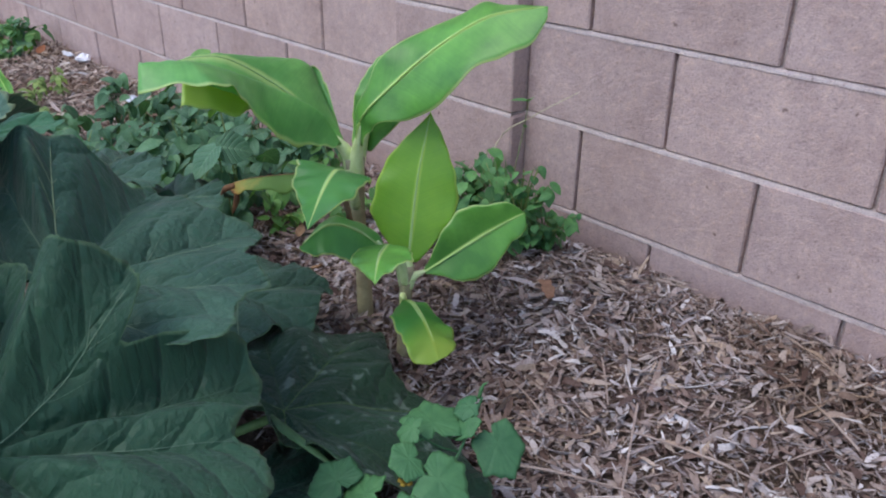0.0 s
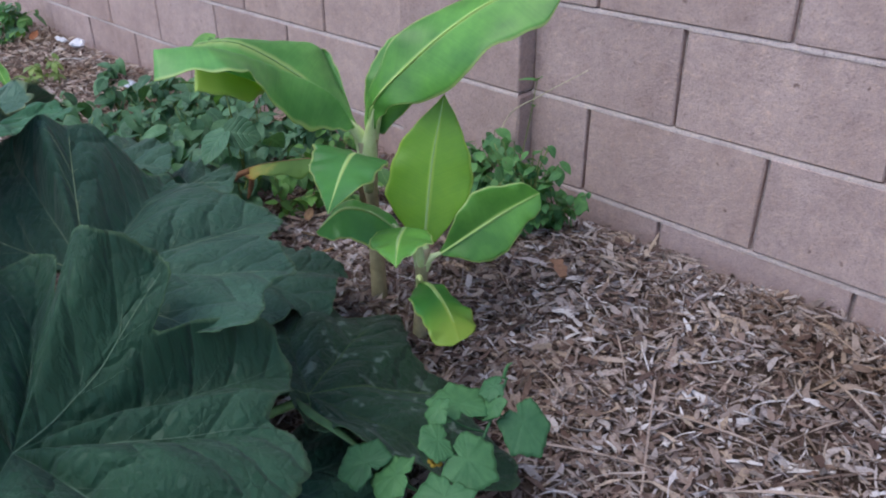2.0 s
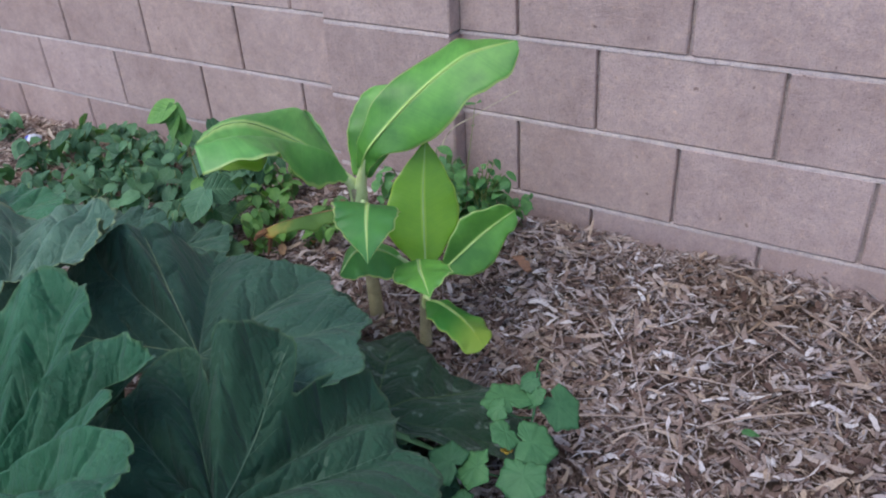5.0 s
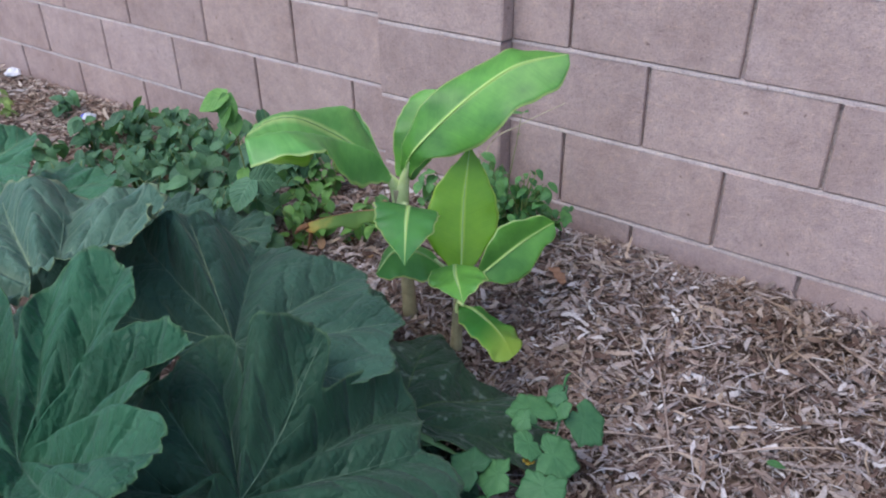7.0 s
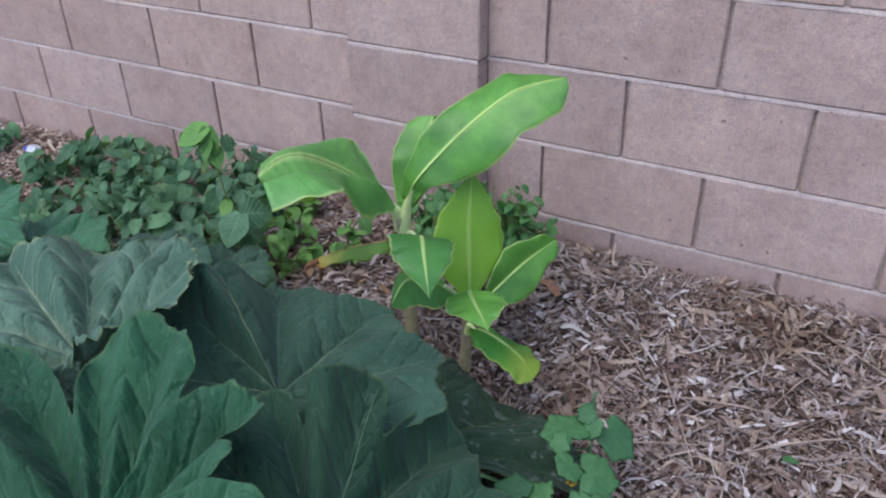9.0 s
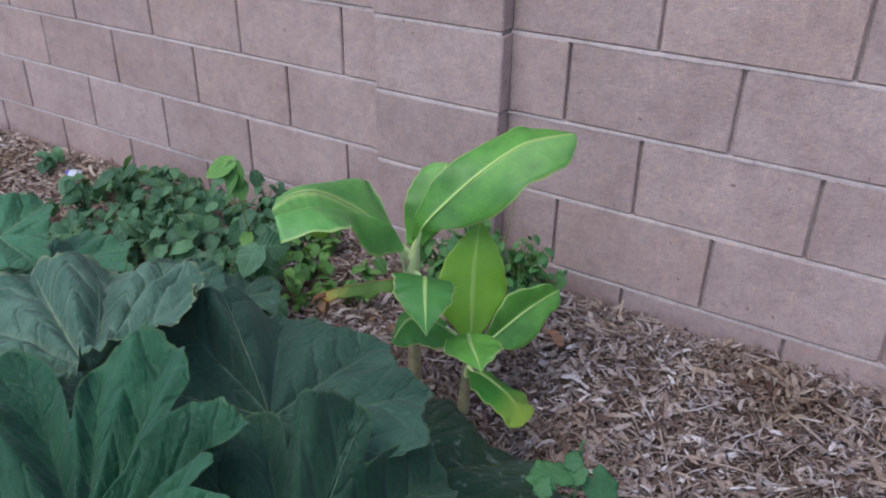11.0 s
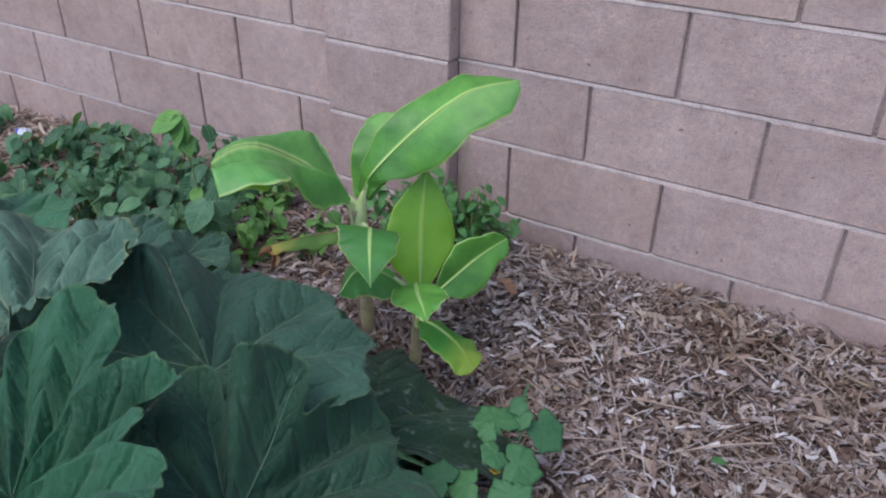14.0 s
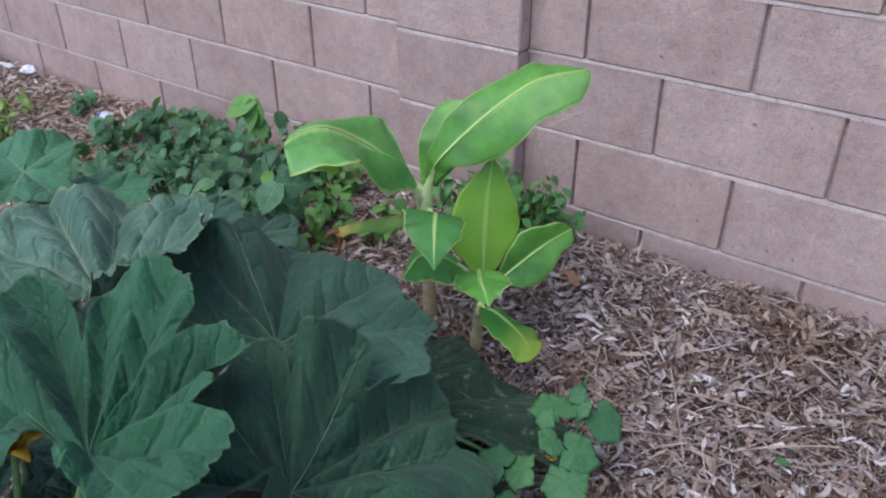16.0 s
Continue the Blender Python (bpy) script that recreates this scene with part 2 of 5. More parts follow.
M_RIB = plain_material("banana_midrib", (0.33, 0.54, 0.15), (0.43, 0.60, 0.24), 60, 0.45, 0.1)
M_PET = plain_material("banana_petiole", (0.48, 0.60, 0.25), (0.64, 0.72, 0.40), 45, 0.5, 0.08)
M_STEM = plain_material("banana_stem", (0.22, 0.20, 0.12), (0.34, 0.31, 0.20), 55, 0.6)
M_SHEATH = plain_material("dry_sheath", (0.26, 0.15, 0.08), (0.42, 0.28, 0.15), 40, 0.85)
M_SQSTEM = plain_material("squash_petiole", (0.05, 0.10, 0.04), (0.09, 0.16, 0.065), 70, 0.6)
M_SQVEIN = plain_material("squash_vein", (0.11, 0.19, 0.125), (0.16, 0.25, 0.165), 90, 0.6)
M_SQPALEVEIN = plain_material("squash_pale_vein", (0.19, 0.27, 0.17), (0.27, 0.35, 0.22), 90, 0.6)
M_SQ_ROLL = plain_material("squash_underside", (0.035, 0.085, 0.04), (0.055, 0.125, 0.055), 60, 0.6)
M_FLOWER = plain_material("withered_flower", (0.42, 0.2, 0.03), (0.62, 0.42, 0.06), 60, 0.7, 0.3)
M_BEAN = veined_material("bean_leaf", (0.040, 0.122, 0.058), (0.104, 0.225, 0.120), (0.14, 0.27, 0.15), 32)
M_BEANL = veined_material("bean_leaf_light", (0.075, 0.20, 0.05), (0.125, 0.28, 0.07), (0.17, 0.33, 0.10), 40)
M_BSTEM = plain_material("bean_stem", (0.10, 0.17, 0.05), (0.2, 0.25, 0.09), 80, 0.6)
M_IVY = veined_material("weed_leaf", (0.06, 0.18, 0.065), (0.11, 0.27, 0.09), (0.13, 0.29, 0.11), 60)
M_CUC = plain_material("vine_leaf", (0.045, 0.140, 0.060), (0.072, 0.195, 0.082), 45, 0.55, 0.25, 0.5)
M_LIME = veined_material("yellow_weed_leaf", (0.15, 0.25, 0.07), (0.26, 0.36, 0.12), (0.30, 0.40, 0.16), 50)
M_DRY = plain_material("dry_stalk", (0.42, 0.36, 0.24), (0.55, 0.48, 0.34), 90, 0.8)
M_DEAD = plain_material("dead_leaf", (0.15, 0.09, 0.055), (0.27, 0.18, 0.115), 60, 0.85, 0.1)
M_SHRIVEL = plain_material("shrivelled_leaf", (0.07, 0.035, 0.02), (0.20, 0.10, 0.05), 90, 0.85)
M_PAPER = plain_material("white_scrap", (0.56, 0.56, 0.62), (0.72, 0.72, 0.77), 80, 0.6)
M_GREYP = plain_material("grey_paper", (0.42, 0.44, 0.5), (0.55, 0.56, 0.62), 80, 0.6)
M_RUST = plain_material("rust_leaf", (0.18, 0.06, 0.025), (0.28, 0.10, 0.04), 60, 0.8)
M_BLUE = plain_material("blue_print", (0.06, 0.07, 0.35), (0.12, 0.13, 0.5), 80, 0.5)


def dying_material():
    """Browning banana leaf: green by the stem, yellow, then brown at the tip."""
    m, n, l, b = material("dying_blade", 0.6, 0.3)
    uv = n.new("ShaderNodeUVMap")
    uv.uv_map = "leaf"
    sep = n.new("ShaderNodeSeparateXYZ")
    l.new(uv.outputs[0], sep.inputs[0])
    geo = n.new("ShaderNodeNewGeometry")
    t = tex_noise(n, l, geo.outputs["Position"], 35, 5, 0.7)
    add = n.new("ShaderNodeMath")
    add.operation = "MULTIPLY_ADD"
    l.new(t.outputs[0], add.inputs[0])
    add.inputs[1].default_value = 0.7
    l.new(sep.outputs[1], add.inputs[2])
    r = ramp(n, [(0.21, (0.30, 0.28, 0.06)), (0.34, (0.13, 0.25, 0.05)), (0.70, (0.14, 0.25, 0.05)), (0.80, (0.30, 0.30, 0.06)), (0.88, (0.40, 0.26, 0.06)), (0.90, (0.42, 0.22, 0.05)), (0.94, (0.14, 0.06, 0.03))])
    scale = n.new("ShaderNodeMath")
    scale.operation = "MULTIPLY"
    l.new(add.outputs[0], scale.inputs[0])
    scale.inputs[1].default_value = 1 / 1.4
    l.new(scale.outputs[0], r.inputs[0])
    l.new(r.outputs[0], b.inputs["Base Color"])
    bump(n, l, b, t.outputs[0], 0.5, 0.004)
    return m


M_DYING = dying_material()


def squash_material(name, deep, light, silver, bloom, margin=(0.09, 0.17, 0.07), lines=0.3, band=0.25):
    """Hairy blue-green leaf: side veins, a fine crinkled net between them, silver patches where it has them."""
    m, n, l, b = material(name, 0.52, 0.30)
    uv = n.new("ShaderNodeUVMap")
    uv.uv_map = "leaf"
    p = uv.outputs[0]
    rim = n.new("ShaderNodeUVMap")
    rim.uv_map = "rim"
    rs = n.new("ShaderNodeSeparateXYZ")
    l.new(rim.outputs[0], rs.inputs[0])
    warp = tex_noise(n, l, p, 2.2, 3, 0.6)
    fine = tex_noise(n, l, p, 30, 5, 0.7)
    c = ramp(n, [(0.33, deep), (0.66, light)])
    l.new(warp.outputs[0], c.inputs[0])
    f = ramp(n, [(0.3, (0.84, 0.86, 0.86)), (0.7, (1.14, 1.12, 1.1))])
    l.new(fine.outputs[0], f.inputs[0])
    col = mix(n, l, "MULTIPLY", 0.8, c.outputs[0], f.outputs[0])

    def math_node(op, a, v=None, w=None):
        q = n.new("ShaderNodeMath")
        q.operation = op
        l.new(a, q.inputs[0])
        for k, x in ((1, v), (2, w)):
            if x is None:
                continue
            if isinstance(x, (int, float)):
                q.inputs[k].default_value = x
            else:
                l.new(x, q.inputs[k])
        return q.outputs[0]

    # side veins: lines where the running count crosses a whole number
    jit = math_node("MULTIPLY_ADD", warp.outputs[0], 1.7, rs.outputs[1])
    saw = math_node("PINGPONG", jit, 0.5)
    side = ramp(n, [(0.0, (1, 1, 1)), (0.07, (0, 0, 0))])
    l.new(saw, side.inputs[0])
    cells = n.new("ShaderNodeTexVoronoi")
    cells.feature = "DISTANCE_TO_EDGE"
    cells.inputs["Scale"].default_value = 19
    jog = n.new("ShaderNodeVectorMath")
    jog.operation = "MULTIPLY_ADD"
    l.new(fine.outputs["Color"], jog.inputs[0])
    jog.inputs[1].default_value = (0.05, 0.05, 0.05)
    l.new(p, jog.inputs[2])
    l.new(jog.outputs[0], cells.inputs["Vector"])
    net = ramp(n, [(0.0, (1, 1, 1)), (0.05, (0, 0, 0))])
    l.new(cells.outputs["Distance"], net.inputs[0])
    col = mix(n, l, "MIX", math_node("MULTIPLY", net.outputs[0], lines * 0.3), col, bloom)
    col = mix(n, l, "MIX", math_node("MULTIPLY", side.outputs[0], lines), col, bloom)
    # paler hairs along the main veins, thinning towards the rim
    ruv = n.new("ShaderNodeUVMap")
    ruv.uv_map = "ribs"
    rb = n.new("ShaderNodeSeparateXYZ")
    l.new(ruv.outputs[0], rb.inputs[0])
    wide = math_node("MULTIPLY_ADD", fine.outputs[0], 0.5, rb.outputs[0])
    near = ramp(n, [(0.22, (1, 1, 1)), (0.36, (0.45, 0.45, 0.45)), (0.95, (0, 0, 0))])
    l.new(wide, near.inputs[0])
    fade = ramp(n, [(0.45, (1, 1, 1)), (0.95, (0.1, 0.1, 0.1))])
    l.new(rb.outputs[1], fade.inputs[0])
    both = math_node("MULTIPLY", near.outputs[0], fade.outputs[0])
    col = mix(n, l, "MIX", math_node("MULTIPLY", both, band), col, bloom)
    if silver:
        spots = tex_noise(n, l, p, 10, 2, 0.5)
        sr = ramp(n, [(0.61, (0, 0, 0)), (0.66, (1, 1, 1))])
        l.new(spots.outputs[0], sr.inputs[0])
        col = mix(n, l, "MIX", math_node("MULTIPLY", sr.outputs[0], silver), col, (0.20, 0.27, 0.23))
    rr = ramp(n, [(0.975, (0, 0, 0)), (1.0, (0.6, 0.6, 0.6))])
    l.new(rs.outputs[0], rr.inputs[0])
    col = mix(n, l, "MIX", rr.outputs[0], col, margin)
    l.new(col, b.inputs["Base Color"])
    b.inputs["Sheen Weight"].default_value = 0.12
    b.inputs["Sheen Roughness"].default_value = 0.5
    b.inputs["Sheen Tint"].default_value = (0.7, 0.85, 0.85, 1)
    hump = ramp(n, [(0.0, (0, 0, 0)), (0.16, (0.7, 0.7, 0.7)), (0.5, (1, 1, 1))])
    l.new(saw, hump.inputs[0])
    cellh = ramp(n, [(0.0, (0, 0, 0)), (0.25, (1, 1, 1))])
    l.new(cells.outputs["Distance"], cellh.inputs[0])
    first = bump(n, l, b, hump.outputs[0], 0.55, 0.012)
    second = bump(n, l, b, cellh.outputs[0], 0.45, 0.006, first)
    bump(n, l, b, fine.outputs[0], 0.35, 0.003, second)
    leaf_shader(m, n, l, b, 0.12, (1.2, 1.4, 0.7))
    return m


M_SQ = squash_material("squash_blade", (0.019, 0.066, 0.039), (0.046, 0.118, 0.073), 0.0, (0.090, 0.170, 0.111), lines=0.26, band=0.4)
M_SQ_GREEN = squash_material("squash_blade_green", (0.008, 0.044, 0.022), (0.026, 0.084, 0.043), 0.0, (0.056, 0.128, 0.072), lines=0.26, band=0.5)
M_SQ_FRESH = squash_material("squash_blade_fresh", (0.006, 0.056, 0.022), (0.028, 0.122, 0.056), 0.0, (0.068, 0.180, 0.092), (0.09, 0.18, 0.066), lines=0.3, band=0.5)
M_SQ_LIGHT = squash_material("squash_blade_light", (0.035, 0.14, 0.062), (0.062, 0.20, 0.095), 0.0, (0.13, 0.26, 0.13), (0.14, 0.24, 0.085), lines=0.32, band=0.5)
M_SQ_PALE = squash_material("squash_blade_pale", (0.036, 0.104, 0.064), (0.118, 0.212, 0.141), 0.0, (0.26, 0.35, 0.244), (0.34, 0.38, 0.160), lines=0.4, band=0.85)
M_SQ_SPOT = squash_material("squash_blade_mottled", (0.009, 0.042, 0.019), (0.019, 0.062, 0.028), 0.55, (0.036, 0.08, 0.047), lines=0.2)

# ---- builders ----


def mesh_from(name, verts, faces, mat, smooth=False, uvs=None, rim=None, ribs=None):
    me = bpy.data.meshes.new(name)
    me.from_pydata([tuple(v) for v in verts], [], faces)
    me.materials.append(mat)
    if uvs is not None:
        layer = me.uv_layers.new(name="leaf")
        idx = np.zeros(len(me.loops), dtype=np.int32)
        me.loops.foreach_get("vertex_index", idx)
        layer.data.foreach_set("uv", np.asarray(uvs, dtype=np.float32)[idx].ravel())
    if rim is not None:
        layer = me.uv_layers.new(name="rim")
        layer.data.foreach_set("uv", np.asarray(rim, dtype=np.float32)[idx].ravel())
    if ribs is not None:
        layer = me.uv_layers.new(name="ribs")
        layer.data.foreach_set("uv", np.asarray(ribs, dtype=np.float32)[idx].ravel())
    if smooth:
        me.polygons.foreach_set("use_smooth", [True] * len(me.polygons))
    me.update()
    return me


def part(name, me, parent, label=""):
    ob = new(name, me)
    ob.parent = parent
    if label:
        tagged(ob, label)
    return ob


def thing(name, place, label, category, group="", kind=""):
    ob = new(name)
    ob.location = place
    ob.empty_display_size = 0.05
    return tagged(ob, label, category, group, kind)


def spline(ctrl, n):
    """n points of a Catmull-Rom curve over the control vectors (numpy arrays of any width)."""
    c = np.asarray(ctrl, float)
    c = np.vstack([2 * c[0] - c[1], c, 2 * c[-1] - c[-2]])
    out = []
    for t in np.linspace(0, len(c) - 3 - 1e-9, n):
        i = int(t)
        f = t - i
        a, b, d, e = c[i:i + 4]
        out.append(0.5 * (2 * b + (d - a) * f + (2 * a - 5 * b + 4 * d - e) * f * f + (3 * b - a - 3 * d + e) * f ** 3))
    return np.array(out)


def tube(path, radii, sides=8, flat=1.0):
    """Vertices and faces of a closed tube along a path."""
    path = np.asarray(path, float)
    k = len(path)
    radii = np.interp(np.linspace(0, 1, k), np.linspace(0, 1, len(radii)), radii)
    verts, faces = [], []
    tang = np.gradient(path, axis=0)
    for i in range(k):
        t = tang[i] / (np.linalg.norm(tang[i]) + 1e-12)
        ref = np.array([0, 0, 1.0]) if abs(t[2]) < 0.9 else np.array([1.0, 0, 0])
        s = np.cross(t, ref)
        s /= np.linalg.norm(s)
        u = np.cross(s, t)
        for j in range(sides):
            a = 2 * math.pi * j / sides
            verts.append(path[i] + radii[i] * (s * math.cos(a) + u * math.sin(a) * flat))
    for i in range(k - 1):
        for j in range(sides):
            q = (j + 1) % sides
            faces.append((i * sides + j, i * sides + q, (i + 1) * sides + q, (i + 1) * sides + j))
    faces.append(tuple(range(sides))[::-1])
    faces.append(tuple((k - 1) * sides + j for j in range(sides)))
    return verts, faces


def join(pieces):
    verts, faces = [], []
    for v, f in pieces:
        o = len(verts)
        verts += list(v)
        faces += [tuple(i + o for i in q) for q in f]
    return verts, faces


def thicken(ob, metres):
    s = ob.modifiers.new("thickness", "SOLIDIFY")
    s.thickness, s.offset = metres, -1


# ---- ground ----


def smooth01(v):
    v = np.clip(v, 0, 1)
    return v * v * (3 - 2 * v)


def ground_z(x, y):
    x, y = np.asarray(x, float), np.asarray(y, float)
    z = 0.008 + 0.043 * np.exp(-((x + 0.62) ** 2 / 0.14 + (y - 1.23) ** 2 / 0.04))
    z = z - 0.052 * smooth01((-1.5 - x) / 1.1) - (0.024 - 0.019 * smooth01((x + 0.62) / 0.35)) * smooth01((y - 1.27) / 0.13)
    z = z + 0.012 * np.exp(-((x + 0.95) ** 2 + (y - 0.82) ** 2) / 0.03)
    z = z + 0.006 * np.sin(9.1 * x + 2.3 * y) * np.cos(7.3 * y - 3.1 * x) + 0.003 * np.sin(23 * x + 5) * np.sin(19 * y)
    return z


def build_ground():
    fine_x = np.arange(-5.0, 1.2001, 0.05)
    fine_y = np.arange(-1.4, 2.0001, 0.05)
    xs = np.concatenate([[-300, -100, -40, -18, -9, -6.5], fine_x, [2, 4, 9, 20, 60, 300]])
    ys = np.concatenate([[-300, -100, -40, -18, -8, -4, -2.2], fine_y, [3, 6, 14, 40, 300]])
    gx, gy = np.meshgrid(xs, ys, indexing="ij")
    far = smooth01((np.maximum(np.abs(gx + 2), np.abs(gy)) - 4) / 6)
    gz = ground_z(gx, gy) * (1 - far) - 0.012 * (1 - far)
    nx, ny = gx.shape
    verts = np.stack([gx, gy, gz], -1).reshape(-1, 3)
    faces = [(i * ny + j, (i + 1) * ny + j, (i + 1) * ny + j + 1, i * ny + j + 1) for i in range(nx - 1) for j in range(ny - 1)]
    tagged(new("ground", mesh_from("ground", verts, faces, M_SOIL, True)), "dark brown soil under wood mulch beside the wall", "ground", kind="structure")


build_ground()

# ---- block wall ----
WALL_Y, BED, COURSE, LENGTH, GAP = 1.40, 0.078, 0.2032, 0.4064, 0.008
PIL_L, PIL_R, PIL_Y = -1.497, -1.104, 1.352
WALL_W, WALL_E, TOP = -12.3, 6.2, 8


def box_mesh(name, sx, sy, sz, mat, bevel=0.004, seed=0):
    """A block with chipped, chamfered edges, centred on its front face."""
    rng = random.Random(seed)
    bm = bmesh.new()
    bmesh.ops.create_cube(bm, size=1.0)
    for v in bm.verts:
        v.co = Vector((v.co.x * sx, (v.co.y + 0.5) * sy, v.co.z * sz))
    bmesh.ops.bevel(bm, geom=list(bm.edges), offset=bevel, segments=1, affect="EDGES")
    for v in bm.verts:
        v.co += Vector((rng.uniform(-1, 1), rng.uniform(-0.6, 0.6), rng.uniform(-1, 1))) * 0.0012
    me = bpy.data.meshes.new(name)
    bm.to_mesh(me)
    bm.free()
    me.materials.append(mat)
    return me


def bed_strip(name, x0, x1, y, z, depth, parent):
    """Weathered bed joint: its lower lip comes out to the face, its upper edge lies back."""
    rng = random.Random(name + str(z) + str(x0))
    n = max(2, int((x1 - x0) / 0.03))
    verts, faces = [], []
    for i in range(n + 1):
        x = x0 + (x1 - x0) * i / n
        j = rng.uniform(-0.0012, 0.0012)
        lip = -0.0005 + rng.uniform(-0.001, 0.0012)
        for dy, dz in ((depth, -0.0066), (lip, -0.0060 + j), (lip + 0.0012, -0.0012 + j), (0.0040, 0.0030), (depth, 0.0034)):
            verts.append((x, y + dy, z + dz))
    for i in range(n):
        for k in range(4):
            a = i * 5 + k
            faces.append((a, a + 5, a + 6, a + 1))
    ob = part("bed_joint", mesh_from("bed_joint", verts, faces, M_MORTAR), parent)
    return ob


def plain_box(x0, x1, y0, y1, z0, z1):
    v = [(x, y, z) for x in (x0, x1) for y in (y0, y1) for z in (z0, z1)]
    return v, [(0, 1, 3, 2), (4, 6, 7, 5), (0, 4, 5, 1), (2, 3, 7, 6), (0, 2, 6, 4), (1, 5, 7, 3)]


def build_wall():
    ends = ((WALL_W, PIL_L + 0.0025, -1.648, "wall_west"), (PIL_R - 0.0025, WALL_E, -0.945, "wall_east"))
    low, high = BED - COURSE, BED + TOP * COURSE
    meshes = {}
    for x0, x1, ref, name in ends:
        wall = tagged(new(name, mesh_from(name, *plain_box(x0, x1, WALL_Y + 0.014, WALL_Y + 0.18, low - 0.2, high), M_MORTAR)),
                      "mauve-tan concrete block garden wall with pale mortar joints", "wall", kind="structure")
        for k in range(-1, TOP):
            step = LENGTH if name == "wall_east" else 0.4165
            off = ref if k % 2 == 0 else ref + (LENGTH / 2 + (0.011 if k == 3 else 0) if name == "wall_east" else -0.226)
            cuts = [x0] + sorted(off + i * step for i in range(-40, 40) if x0 + 0.05 < off + i * step < x1 - 0.05) + [x1]
            for a, b in zip(cuts, cuts[1:]):
                w = round(b - a - GAP, 3)
                pick = random.Random(f"{name}{k}{a:.3f}").randrange(3)
                key = (w, pick)
                if key not in meshes:
                    meshes[key] = box_mesh("block", w, 0.19, COURSE - 0.0072, M_BLOCK, 0.0032, len(meshes))
                rng = random.Random(f"{a:.3f}/{k}")
                ob = part("block", meshes[key], wall)
                ob.location = ((a + b) / 2, WALL_Y + rng.uniform(-0.0012, 0.0012), BED + (k + 0.5) * COURSE)
                ob.rotation_euler = (rng.uniform(-0.002, 0.002), rng.uniform(-0.0015, 0.0015), rng.uniform(-0.002, 0.002))
        for k in range(TOP):
            bed_strip("bed_joint", x0, x1, WALL_Y, BED + k * COURSE, 0.03, wall)
    pil = tagged(new("wall_pilaster", mesh_from("wall_pilaster", *plain_box(PIL_L + 0.008, PIL_R - 0.008, PIL_Y + 0.008, PIL_Y + 0.36, low - 0.2, high), M_MORTAR)),
                 "mauve-tan concrete block pilaster standing proud of the wall", "pilaster", kind="structure")
    for k in range(-1, TOP):
        me = box_mesh("pilaster_block", PIL_R - PIL_L, 0.38, COURSE - 0.0072, M_BLOCK, 0.0036, 90 + k)
        ob = part("block", me, pil)
        ob.location = ((PIL_L + PIL_R) / 2 + random.Random(k).uniform(-0.0015, 0.0015), PIL_Y, BED + (k + 0.5) * COURSE)
    for k in range(TOP):
        bed_strip("bed_joint", PIL_L + 0.003, PIL_R - 0.003, PIL_Y, BED + k * COURSE, 0.03, pil)


build_wall()

# ---- banana ----


